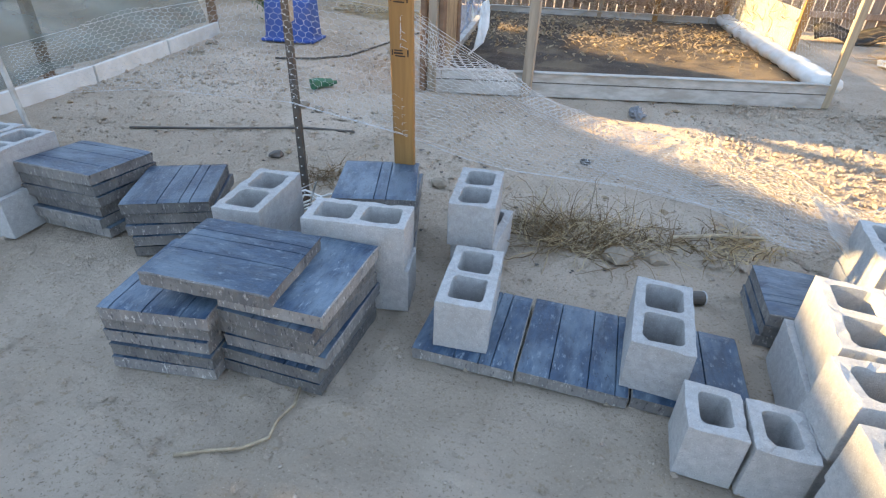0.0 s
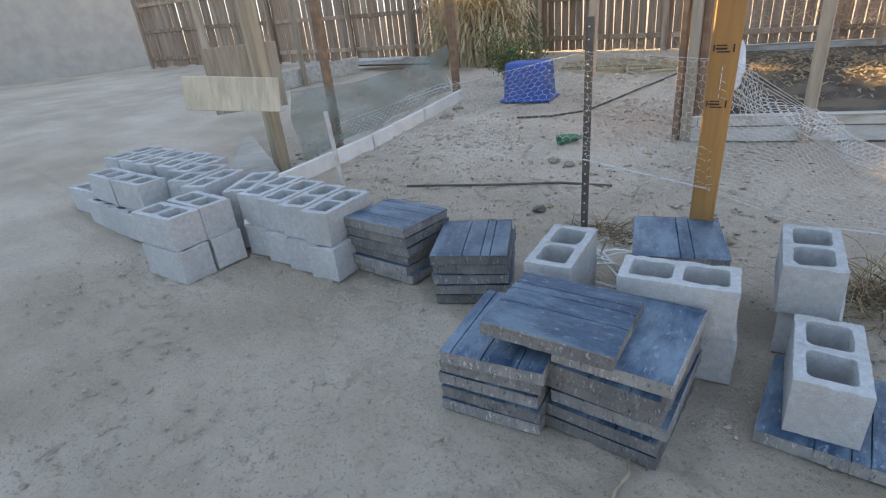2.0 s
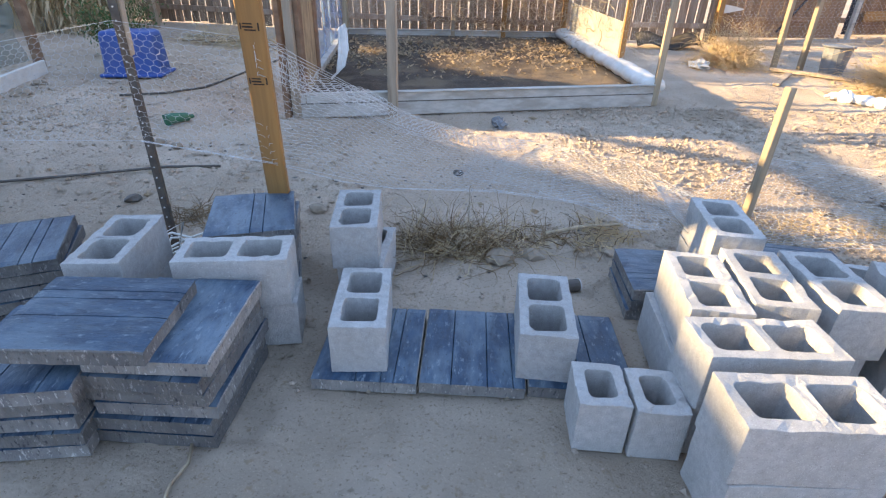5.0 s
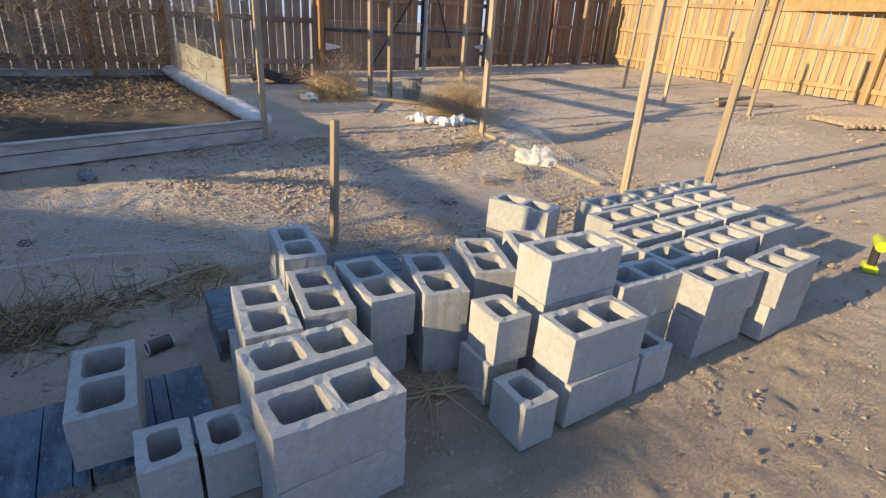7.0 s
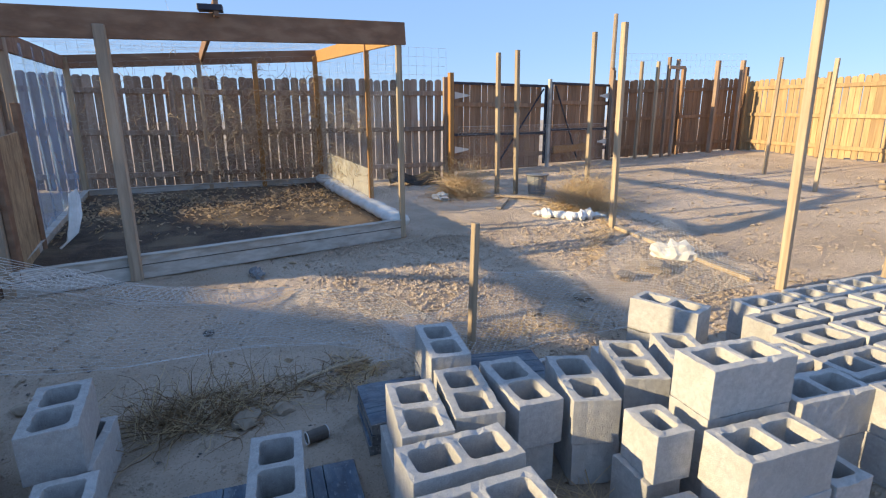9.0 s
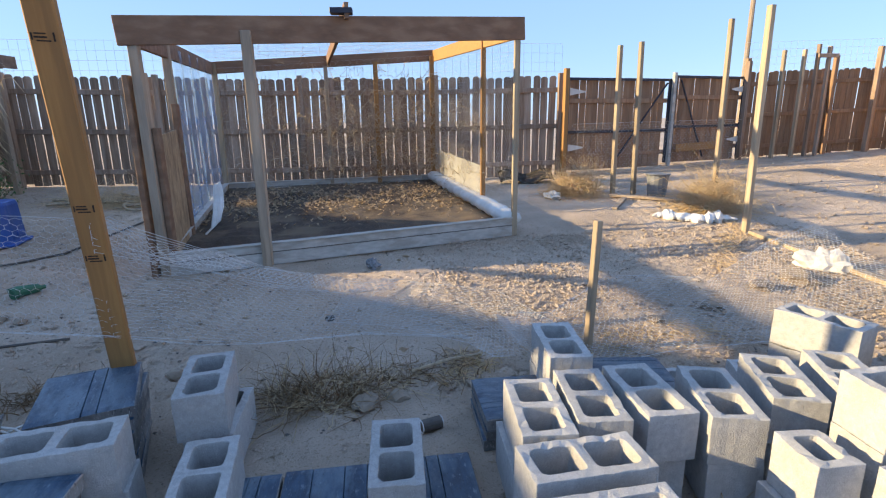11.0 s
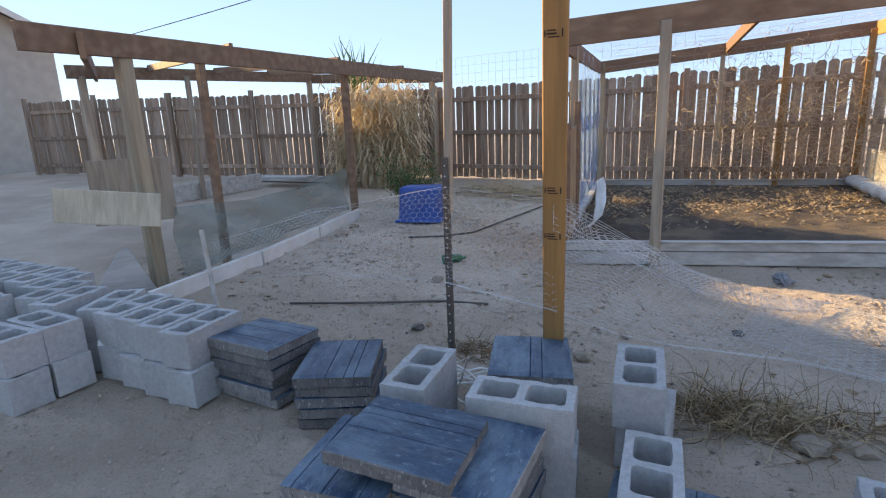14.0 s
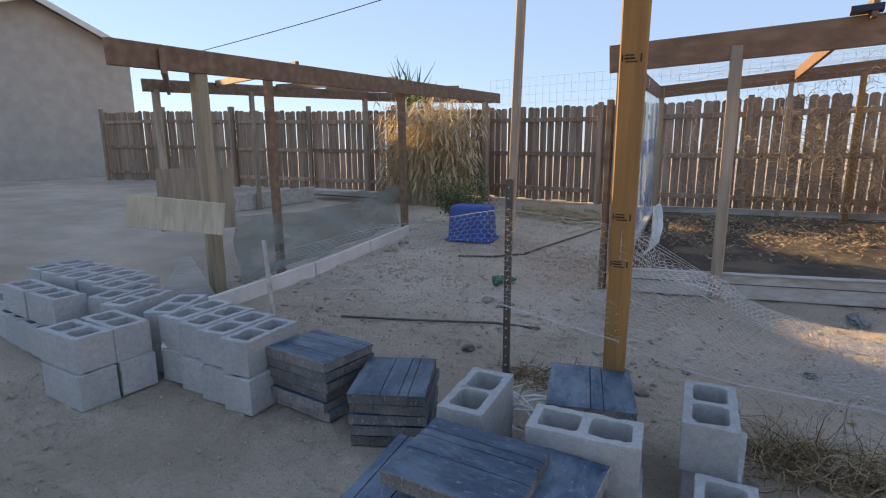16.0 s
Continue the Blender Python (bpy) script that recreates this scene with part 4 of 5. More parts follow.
def build_pergola_side():
    ob = new("sign_board", mesh_of(box((0.76, 0.02, 0.27), None, 0.004), "sign_board", M_SIGN))
    ob.matrix_basis = pose(-4.74, 0.60, 0.87, 0, 7.0, 45)
    tagged(ob, "blank pale board nailed slanting to the pergola post", "board")
    for a, b in (((-4.40, 0.62), (-4.62, 1.90)), ((-4.62, 1.92), (-4.90, 3.0)), ((-4.90, 3.02), (-5.20, 4.12))):
        board("edging_board", on(*a, 0.055), on(*b, 0.055), 0.04, 0.15, M_EDGE, "white painted board edging the pergola bed", "edging board", "edging boards")
    board("edging_board", on(-9.9, 6.3, 0.08), on(-7.3, 6.9, 0.08), 0.2, 0.12, M_WHITEBOARD, "pale board edging at the far end of the bed", "edging board", "edging boards")
    board("edging_board", on(-8.9, 2.6, 0.15), on(-9.0, 5.6, 0.15), 0.05, 0.30, M_WHITEBOARD, "pale weathered board edging along the pergola bed", "edging board", "edging boards")
    board("plank", on(-9.3, 5.9, 0.17), on(-8.2, 6.2, 0.20), 0.45, 0.03, M_WHITEBOARD, "pale plank resting on the bed edge", "plank")
    # netting along the bed
    bm = bmesh.new()
    pts = [Vector((-4.45, 1.05, 0)), Vector((-4.75, 2.4, 0)), Vector((-5.25, 4.15, 0))]
    rows = []
    for j in range(9):
        row = []
        for i in range(31):
            u = i / 30
            p = pts[0].lerp(pts[2], u) + Vector((0.04 * math.sin(u * 20 + j) - 0.18, 0, 0))
            row.append(bm.verts.new((p.x, p.y, ground_z(p.x, p.y) + 0.10 + (0.62 - 0.12 * math.sin(u * 3)) * j / 8)))
        rows.append(row)
    for a, b in zip(rows, rows[1:]):
        for i in range(30):
            bm.faces.new((a[i], a[i + 1], b[i + 1], b[i]))
    ob = new("shade_netting", mesh_of(bm, "shade_netting", M_NET, True))
    tagged(ob, "grey-green netting hung along the pergola bed", "netting")
    # broken slab leaning at the post foot
    bm = bmesh.new()
    prof = [(-0.26, 0.0), (0.20, 0.0), (0.10, 0.22), (0.02, 0.40), (-0.06, 0.36), (-0.20, 0.14)]
    f = [bm.verts.new((x, 0.0, z)) for x, z in prof]
    k = [bm.verts.new((x * 0.97, 0.05, z * 0.98)) for x, z in prof]
    bm.faces.new(f)
    bm.faces.new(k[::-1])
    for i in range(6):
        bm.faces.new((f[i], k[i], k[(i + 1) % 6], f[(i + 1) % 6]))
    bmesh.ops.recalc_face_normals(bm, faces=bm.faces)
    bmesh.ops.bevel(bm, geom=bm.edges[:], offset=0.008, segments=1, affect="EDGES")
    ob = new("broken_slab", mesh_of(bm, "broken_slab", M_WHITEBOARD))
    ob.matrix_basis = pose(*on(-4.90, 0.74), -14, 0, 60)
    tagged(ob, "pale broken slab leaning against the pergola post", "slab")
    square_post(-3.26, 0.45, 0.78, 0.024, M_WHITEBOARD, "thin white plastic stake", "stake", (0, -4), "stakes")
    board("timber_screen", on(-6.85, 1.45, 0.62), on(-6.45, 2.2, 0.62), 0.03, 0.75, M_GREYWOOD, "low grey timber screen under the pergola", "screen")


build_pergola_side()


def build_house():
    """Gabled house beyond the pergola; its gable looks at the yard."""
    X, depth, base = -19.5, 9.0, 0.40
    left, ridge, right = (-1.2, 4.0), (4.3, 5.9), (6.9, 4.7)
    root = thing("house", Matrix(), "single-storey stucco house with a gable and chimney", "house")
    bm = bmesh.new()
    prof = [(left[0], base), (right[0], base), (right[0], right[1] - 0.1), (ridge[0], ridge[1] - 0.1), (left[0], left[1] - 0.1)]
    f = [bm.verts.new((X, y, z)) for y, z in prof]
    b = [bm.verts.new((X - depth, y, z)) for y, z in prof]
    bm.faces.new(f)
    bm.faces.new(b[::-1])
    for i in range(5):
        bm.faces.new((f[i], b[i], b[(i + 1) % 5], f[(i + 1) % 5]))
    bmesh.ops.recalc_face_normals(bm, faces=bm.faces)
    part("wall", bm, M_STUCCO, root)
    for y, z in (left, right):
        run = Vector((0, y - ridge[0], z - ridge[1]))
        end = Vector((0, *ridge)) + run * 1.08
        a = Vector((X + 0.4, *ridge))
        slab = bmesh.new()
        for dz in (0.0, -0.10):
            q = [slab.verts.new(v + Vector((0, 0, dz))) for v in (Vector((X + 0.4, *ridge)), Vector((X - depth, *ridge)), Vector((X - depth, end.y, end.z)), Vector((X + 0.4, end.y, end.z)))]
            slab.faces.new(q)
        vs = slab.verts[:]
        for i in range(4):
            slab.faces.new((vs[i], vs[(i + 1) % 4], vs[4 + (i + 1) % 4], vs[4 + i]))
        bmesh.ops.recalc_face_normals(slab, faces=slab.faces)
        part("roof", slab, M_ROOF, root, "dark shingle roof slope")
        part("fascia", bar(a + Vector((0.03, 0, -0.10)), Vector((X + 0.43, end.y, end.z - 0.10)), 0.03, 0.17), M_TRIM, root, "white gable fascia board")
    part("chimney", box((1.0, 1.05, 2.0), Matrix.Translation((X - 0.9, 1.10, 5.25)), 0.02), M_STUCCO, root, "square stucco chimney")
    # Invented roof block; its sloped top shapes the shadow edge on the sand.
    pb = bmesh.new()
    side = [(-0.9, 4.65), (2.95, 4.65), (2.95, 5.46), (1.4, 6.08), (-0.9, 6.25)]
    pf, pk = [[pb.verts.new((x, y, z)) for y, z in side] for x in (X - 0.1, X - 4.1)]
    pb.faces.new(pf)
    pb.faces.new(pk[::-1])
    for i in range(5):
        pb.faces.new((pf[i], pk[i], pk[(i + 1) % 5], pf[(i + 1) % 5]))
    bmesh.ops.recalc_face_normals(pb, faces=pb.faces)
    part("parapet", pb, M_STUCCO, root, "sloping stucco block added for shade beside the chimney")
    # Unseen extension added to shade the foreground; height set by shadow reach.
    part("wing", box((6.0, 5.0, 5.44), Matrix.Translation((X - 3.2, -3.35, 2.80)), 0.02), M_STUCCO, root, "added unseen flat-roofed stucco block that shades the foreground")
    return root


build_house()

# overhead cable
bm = bmesh.new()
tube(bm, [Vector((-17.2, 7.0, 4.2)).lerp(Vector((3.0, 13.5, 8.6)), k / 16) - UP * (0.5 * math.sin(math.pi * k / 16)) for k in range(17)], 0.012, 4)
tagged(new("overhead_cable", mesh_of(bm, "overhead_cable", M_BLACKPL)), "thin dark overhead cable running from the house", "cable", kind="structure")


# ---- plants ----
def reed_start(r):
    a, d = r.uniform(0, 6.283), math.sqrt(r.random())
    x, y = -6.95 + 1.0 * d * math.cos(a), 6.85 + 0.55 * d * math.sin(a)
    return (x, y, ground_z(x, y))


def build_reeds():
    rnd = random.Random(5)
    bm = bmesh.new()
    lv = bmesh.new()
    for _ in range(430):
        p = Vector(reed_start(rnd))
        h = rnd.uniform(1.2, 2.2)
        lean = Vector((rnd.gauss(0, 0.13), rnd.gauss(0, 0.13), 0))
        pts = [p + lean * (k / 4) ** 1.6 * h + UP * h * k / 4 for k in range(5)]
        tube(bm, pts, 0.007, 3, 0.003)
        for _ in range(9):
            k = rnd.uniform(0.15, 0.97)
            q = p + lean * k ** 1.6 * h + UP * h * k
            a = rnd.uniform(0, 6.283)
            d = Vector((math.cos(a), math.sin(a), rnd.uniform(-0.5, 0.5)))
            n = d.cross(UP).normalized() * 0.013
            l = rnd.uniform(0.18, 0.46)
            t0, t1, t2 = q, q + d * l * 0.5 + UP * 0.04, q + d * l - UP * l * 0.5
            v = [lv.verts.new(c) for c in (t0 - n, t0 + n, t1 + n, t1 - n, t2)]
            lv.faces.new((v[0], v[1], v[2], v[3]))
            lv.faces.new((v[3], v[2], v[4]))
    root = thing("reed_clump", Matrix(), "tall clump of dry straw-coloured reeds", "reeds", kind="stuff")
    part("stems", bm, M_REED, root)
    part("leaves", lv, M_REED, root)
    g = bmesh.new()
    for k in range(26):
        p = Vector((-7.25 + rnd.gauss(0, 0.12), 6.7 + rnd.gauss(0, 0.1), 2.2))
        d = Vector((rnd.gauss(0, 0.25), rnd.gauss(0, 0.25), 1)).normalized()
        n = d.cross(Vector((0, 1, 0))).normalized() * 0.014
        l = rnd.uniform(0.6, 1.15)
        v = [g.verts.new(c) for c in (p - n, p + n, p + d * l * 0.6 + n, p + d * l * 0.6 - n, p + d * l + Vector((rnd.gauss(0, 0.1), 0, 0)))]
        g.faces.new((v[0], v[1], v[2], v[3]))
        g.faces.new((v[3], v[2], v[4]))
    part("green_shoots", g, M_GREEN, root, "few green leaf blades at the tip")


build_reeds()


def build_bush():
    rnd = random.Random(6)
    root = thing("bush", pose(*on(-5.0, 5.15)), "low dark green bush behind the blue tub", "bush")
    lv, st = bmesh.new(), bmesh.new()
    for _ in range(80):
        a = rnd.uniform(0, 6.283)
        d = Vector((math.cos(a) * rnd.uniform(0.3, 1.3), math.sin(a) * rnd.uniform(0.2, 0.6), 1)).normalized()
        l = rnd.uniform(0.4, 0.95)
        tube(st, [(0, 0, 0), d * l * 0.5, d * l], 0.006, 3, 0.002)
        for _ in range(26):
            q = d * l * rnd.uniform(0.35, 1.05) + Vector((rnd.gauss(0, 0.06), rnd.gauss(0, 0.06), rnd.gauss(0, 0.05)))
            m = Matrix.Translation(q) @ Euler((rnd.uniform(0, 6), rnd.uniform(0, 6), rnd.uniform(0, 6))).to_matrix().to_4x4()
            s = rnd.uniform(0.014, 0.03)
            lv.faces.new([lv.verts.new(m @ Vector(c)) for c in ((-s, 0, 0), (0, -s * 0.4, 0), (s, 0, 0), (0, s * 0.4, 0))])
    part("branchwork", st, M_WEED, root)
    part("foliage", lv, M_GREEN, root)


build_bush()


def tumbleweed(x, y, r0, h, n, material, seed, label):
    def start(r):
        a, d = r.uniform(0, 6.283), r.random() * r0 * 0.55
        px, py = x + d * math.cos(a), y + d * math.sin(a)
        return (px, py, ground_z(px, py) + r.random() * h * 0.4)
    return twigs("tumbleweed", n, start, 0.8, r0 * 1.35, 0.0036, material, label, "tumbleweed", seed, droop=0.5, bend=1.6, kind="", upward=0.7, steps=6)


for tone, count, seed in ((M_STRAW, 130, 58), (M_WEED, 130, 61), (M_VINE, 100, 62)):
    twigs("dry_weeds", count, lambda r: (-0.33 + r.gauss(0, 0.17), 1.04 + r.gauss(0, 0.10), 0.0), 0.9, 0.34, 0.0028, tone, "springy tuft of dry straw weeds on the sand", "weeds", seed, droop=0.32, bend=1.0, upward=0.45, steps=6)
    twigs("dry_weeds", count // 3, lambda r: (0.10 + r.gauss(0, 0.24), 1.16 + r.gauss(0, 0.07), 0.0), 0.9, 0.24, 0.0026, tone, "low tuft of dry straw weeds on the sand", "weeds", seed + 20, droop=0.25, bend=0.8, upward=0.5, steps=5)
tumbleweed(2.95, 6.5, 0.52, 0.45, 900, M_STRAW, 41, "round straw-coloured tumbleweed on the sand")
tumbleweed(4.25, 4.95, 0.60, 0.28, 900, M_STRAW, 42, "flattened straw-coloured tumbleweed beside a post")
tumbleweed(4.9, 5.8, 0.40, 0.25, 380, M_STRAW, 43, "small dry tumbleweed among the posts")


def weed_strip(name, x0, x1, y0, y1, n, material, seed, label, length=0.16):
    def start(r):
        u = r.random()
        x, y = x0 + (x1 - x0) * u + r.gauss(0, 0.05), y0 + (y1 - y0) * u + r.gauss(0, 0.09)
        return (x, y, ground_z(x, y))
    return twigs(name, n, start, 0.9, length, 0.0032, material, label, "weeds", seed, droop=0.5, bend=0.8, upward=0.5)


weed_strip("dry_weeds", -0.50, -0.05, 1.05, 1.02, 150, M_WEED, 51, "mat of dry brown weeds on the sand", 0.26)
weed_strip("dry_weeds", -0.2, 0.55, 1.12, 1.32, 110, M_WEED, 52, "trail of dry weeds on the sand", 0.16)
weed_strip("dry_straw", 0.42, 0.60, 1.24, 1.34, 160, M_STRAW, 53, "patch of orange dry straw", 0.13)
weed_strip("dry_straw", 1.3, 2.2, 1.45, 1.55, 220, M_STRAW, 54, "thin dry straw beside the stake", 0.12)
weed_strip("dry_straw", -1.9, -1.55, 1.1, 1.2, 160, M_WEED, 55, "dry straw round the post foot", 0.14)
twigs("stick_bundle", 34, lambda r: (1.17 + r.gauss(0, 0.06), -0.10 + r.gauss(0, 0.05), 0.02), 1.2, 0.3, 0.003, M_STRAW, "loose dry sticks lying between the blocks", "sticks", 56, droop=0.2, bend=0.15, upward=0.25)
weed_strip("dry_straw", 2.9, 4.1, 2.6, 4.2, 260, M_STRAW, 57, "thin dry straw along the plank", 0.14)

weed_strip("straw_heap", -4.9, -3.0, 6.85, 6.55, 420, M_STRAW, 64, "heap of pale straw and stalks by the fence", 0.6)
weed_strip("straw_heap", -4.6, -3.1, 6.5, 6.35, 260, M_REED, 65, "pale stalks lying before the fence", 0.6)
bm = bmesh.new()
tube(bm, [on(-3.35 + 0.42 * math.cos(k * math.pi / 12), 6.30 + 0.26 * math.sin(k * math.pi / 12), 0.05 + 0.03 * math.sin(k * 0.7)) for k in range(25)], 0.016, 6)
tagged(new("hose_coil", mesh_of(bm, "hose_coil", M_STAKE, True)), "pale coiled hose lying before the straw", "hose")

# fallen stick
bm = bmesh.new()
tube(bm, [on(0.18, 1.22, 0.02), on(0.4, 1.31, 0.035), on(0.62, 1.40, 0.02)], 0.012, 6, 0.008)
tagged(new("stick", mesh_of(bm, "stick", M_STAKE)), "pale fallen stick on dry weeds", "stick")


# ---- loose things ----
def build_tub():
    root = thing("storage_tub", pose(*on(-4.24, 4.34), 0, 0, 14), "blue upturned plastic tub on the sand", "tub")
    bm = bmesh.new()
    w1, d1, h = 0.62, 0.46, 0.47
    prof = [(1.0, 0.0), (1.0, 0.05), (0.97, 0.06), (0.90, h - 0.04), (0.86, h - 0.01), (0.80, h)]
    rings = []
    for s, z in prof:
        ring = []
        for k in range(24):
            a = 2 * math.pi * k / 24
            c, sn = math.cos(a), math.sin(a)
            e = 0.35
            ring.append(bm.verts.new((w1 / 2 * s * math.copysign(abs(c) ** e, c), d1 / 2 * s * math.copysign(abs(sn) ** e, sn), z)))
        rings.append(ring)
    for a, b in zip(rings, rings[1:]):
        for k in range(24):
            bm.faces.new((a[k], a[(k + 1) % 24], b[(k + 1) % 24], b[k]))
    bm.faces.new(rings[-1])
    shell = part("shell", bm, M_BLUE, root, smooth=False)
    part("rim", box((w1 + 0.03, d1 + 0.03, 0.035), pose(0, 0, 0.02), 0.012), M_BLUE, root)
    for s in (-1, 1):
        part("handle", box((0.02, 0.16, 0.05), pose(s * (w1 / 2 - 0.01), 0, 0.12), 0.006), M_BLUE, shell)


build_tub()


def build_small():
    # hose on the sand
    bm = bmesh.new()
    tube(bm, [on(-3.46, 1.20, 0.012), on(-3.1, 1.39, 0.014), on(-2.8, 1.56, 0.012), on(-2.4, 1.80, 0.010), on(-2.05, 1.90, 0.008)], 0.009, 6)
    tagged(new("hose", mesh_of(bm, "hose", M_HOSE, True)), "straight dark hose lying on the sand", "hose")
    bm = bmesh.new()
    tube(bm, [on(-3.85, 3.42, 0.012), on(-3.5, 3.62, 0.012), on(-3.25, 3.95, 0.012), on(-3.15, 5.0, 0.012), on(-3.0, 6.3, 0.012)], 0.011, 6)
    tagged(new("hose", mesh_of(bm, "hose", M_HOSE, True)), "dark hose curving over the sand to the bed", "hose")
    # green sprayer
    root = thing("green_bottle", pose(*on(-2.85, 2.75), 0, 0, 62) @ Matrix.Scale(0.78, 4), "crushed dark green plastic bottle on the sand", "bottle")
    bm = bmesh.new()
    tube(bm, [(-0.13, 0, 0.06), (-0.06, 0.01, 0.07), (0.04, 0, 0.065), (0.12, 0.01, 0.055)], 0.062, 9, 0.045)
    for v in bm.verts:
        v.co *= 1 + 0.14 * noise.noise(v.co * 22)
        v.co.z = max(v.co.z, 0.0)
    body = part("body", bm, M_GREENPL, root)
    bm = bmesh.new()
    tube(bm, [(0.12, 0.01, 0.05), (0.19, 0.015, 0.05)], 0.022, 8)
    part("neck", bm, M_GREENPL, body)
    # white litter by the bed, and bits further off
    for k, (x, y, w, seed, lab) in enumerate(((-0.12, 3.30, 0.11, 61, "crumpled grey plastic litter beside the bed"), (3.81, 2.54, 0.16, 62, "crumpled white plastic bag on the sand"),
                                              (2.55, 6.35, 0.20, 65, "white plastic jug on its side"))):
        bm = bmesh.new()
        bmesh.ops.create_icosphere(bm, subdivisions=3, radius=w)
        off = Vector((seed, 0, 0))
        for v in bm.verts:
            n = 0.75 + 0.9 * abs(noise.noise(v.co * (11 if k else 16) + off)) + 0.3 * noise.noise(v.co * 30 + off)
            v.co = Vector((v.co.x * n * 1.2, v.co.y * n * 0.6, max(0, v.co.z * n * (1.0 if k == 1 else 0.42) + 0.02)))
        ob = new("plastic_litter", mesh_of(bm, "plastic_litter", M_WHITE if k else M_GREYPL))
        ob.matrix_basis = pose(*on(x, y), 0, 0, seed * 40)
        tagged(ob, lab, "litter")
    # twisted white cloth by the tumbleweed
    bm = bmesh.new()
    rings = []
    for k in range(41):
        u = k / 40
        c = Vector(on(3.35 + 0.85 * u, 4.72 - 0.45 * u + 0.07 * math.sin(u * 9), 0.035))
        w = (0.035 + 0.075 * abs(noise.noise(Vector((u * 7, 3, 0))))) * (0.35 + min(1, 5 * u, 5 * (1 - u)))
        rings.append([bm.verts.new(c + Vector((0.4 * w * math.cos(a), w * 1.3 * math.cos(a) * (1 + 0.5 * noise.noise(Vector((u * 22, a, 5)))), w * (0.9 + 0.5 * noise.noise(Vector((u * 19, a, 1)))) * math.sin(a)))) for a in [2 * math.pi * q / 12 for q in range(12)]])
    for a, b in zip(rings, rings[1:]):
        for q in range(12):
            bm.faces.new((a[q], a[(q + 1) % 12], b[(q + 1) % 12], b[q]))
    bm.faces.new(rings[0])
    bm.faces.new(rings[-1][::-1])
    bmesh.ops.recalc_face_normals(bm, faces=bm.faces)
    tagged(new("cloth", mesh_of(bm, "cloth", M_WHITE)), "long twisted white cloth lying on the sand", "cloth")
    # knotted white cord at the steel post
    bm = bmesh.new()
    c, pts = Vector((-1.52, 0.62, 0.10)), []
    for k in range(46):
        r0 = 0.10 + 0.05 * math.sin(k * 0.31)
        pts.append(c + Vector((r0 * 1.5 * math.cos(k * 0.52), r0 * 0.8 * math.sin(k * 0.52), 0.06 * math.sin(k * 0.8))))
    tube(bm, pts + [c + Vector((0.05, -0.1, 0.2)), c + Vector((-0.12, -0.12, 0.10))], 0.006, 5)
    tagged(new("cord", mesh_of(bm, "cord", M_WHITE, True)), "tangled pale cord at the foot of the post", "cord")
    # white cup on the block lot
    root = thing("plastic_cup", pose(-3.52, -0.10, 0.222, 70, 0, 30), "white plastic cup lying on a concrete block", "cup")
    bm = bmesh.new()
    tube(bm, [(0, 0, -0.05), (0, 0, 0.05)], 0.034, 14, 0.045)
    body = part("body", bm, M_WHITE, root)
    bm = bmesh.new()
    tube(bm, [(0.045 * math.cos(k * math.pi / 8), 0.045 * math.sin(k * math.pi / 8), 0.05) for k in range(17)], 0.004, 4)
    part("rim", bm, M_WHITE, body)
    # bucket
    root = thing("bucket", pose(*on(4.1, 6.1)), "grey plastic bucket standing on the sand", "bucket")
    bm = bmesh.new()
    tube(bm, [(0, 0, 0), (0, 0, 0.34)], 0.13, 16, 0.165)
    pail = part("pail", bm, M_GREYPL, root)
    bm = bmesh.new()
    tube(bm, [(0.175 * math.cos(a * math.pi / 10), 0.175 * math.sin(a * math.pi / 10), 0.335) for a in range(21)], 0.012, 5)
    part("rim", bm, M_GREYPL, pail)
    # planks
    board("plank", on(4.0, 3.75, 0.02), on(3.96, 1.75, 0.02), 0.09, 0.04, M_STAKE, "pale plank lying on the sand between posts", "plank")
    board("plank", on(3.4, 6.2, 0.03), on(4.2, 5.55, 0.03), 0.09, 0.04, M_GREYWOOD, "weathered plank beside the bucket", "plank")
    board("plank", on(3.1, 5.3, 0.02), on(3.5, 5.9, 0.03), 0.07, 0.03, M_GREYWOOD, "short weathered plank on the sand", "plank")
    for k in range(9):
        r = random.Random(80 + k)
        x, y = -4.0 + r.uniform(-0.7, 0.9), 6.75 + r.uniform(-0.35, 0.35)
        bm = bmesh.new()
        a = r.uniform(-0.5, 0.5)
        l = r.uniform(0.5, 1.1)
        tube(bm, [on(x - l / 2, y - a / 2, 0.05), on(x, y + r.uniform(-0.1, 0.1), 0.06), on(x + l / 2, y + a / 2, 0.04)], 0.03, 6, 0.015)
        tagged(new("branch", mesh_of(bm, "branch", M_STAKE)), "pale dry branch in a loose brush pile", "branch", "brush pile")
    # rubber mat against the fence
    bm = bmesh.new()
    rows = [[bm.verts.new((2.0 + 1.0 * i / 10, 7.7 + 0.35 * j / 4, ground_z(2.5, 7.8) + 0.03 + 0.16 * j / 4 + 0.05 * math.sin(i * 0.9))) for i in range(11)] for j in range(5)]
    for a, b in zip(rows, rows[1:]):
        for i in range(10):
            bm.faces.new((a[i], a[i + 1], b[i + 1], b[i]))
    bmesh.ops.solidify(bm, geom=bm.faces[:], thickness=0.02)
    tagged(new("mat_roll", mesh_of(bm, "mat_roll", M_HOSE, True)), "curled dark mat lying by the fence", "mat")
    # strand board above the right-hand fence
    board("strand_board", (12.59, 6.7, 2.40), (11.30, -2.6, 2.34), 0.015, 0.62, M_OSB, "strand board sheets raised above the pale fence", "strand board")
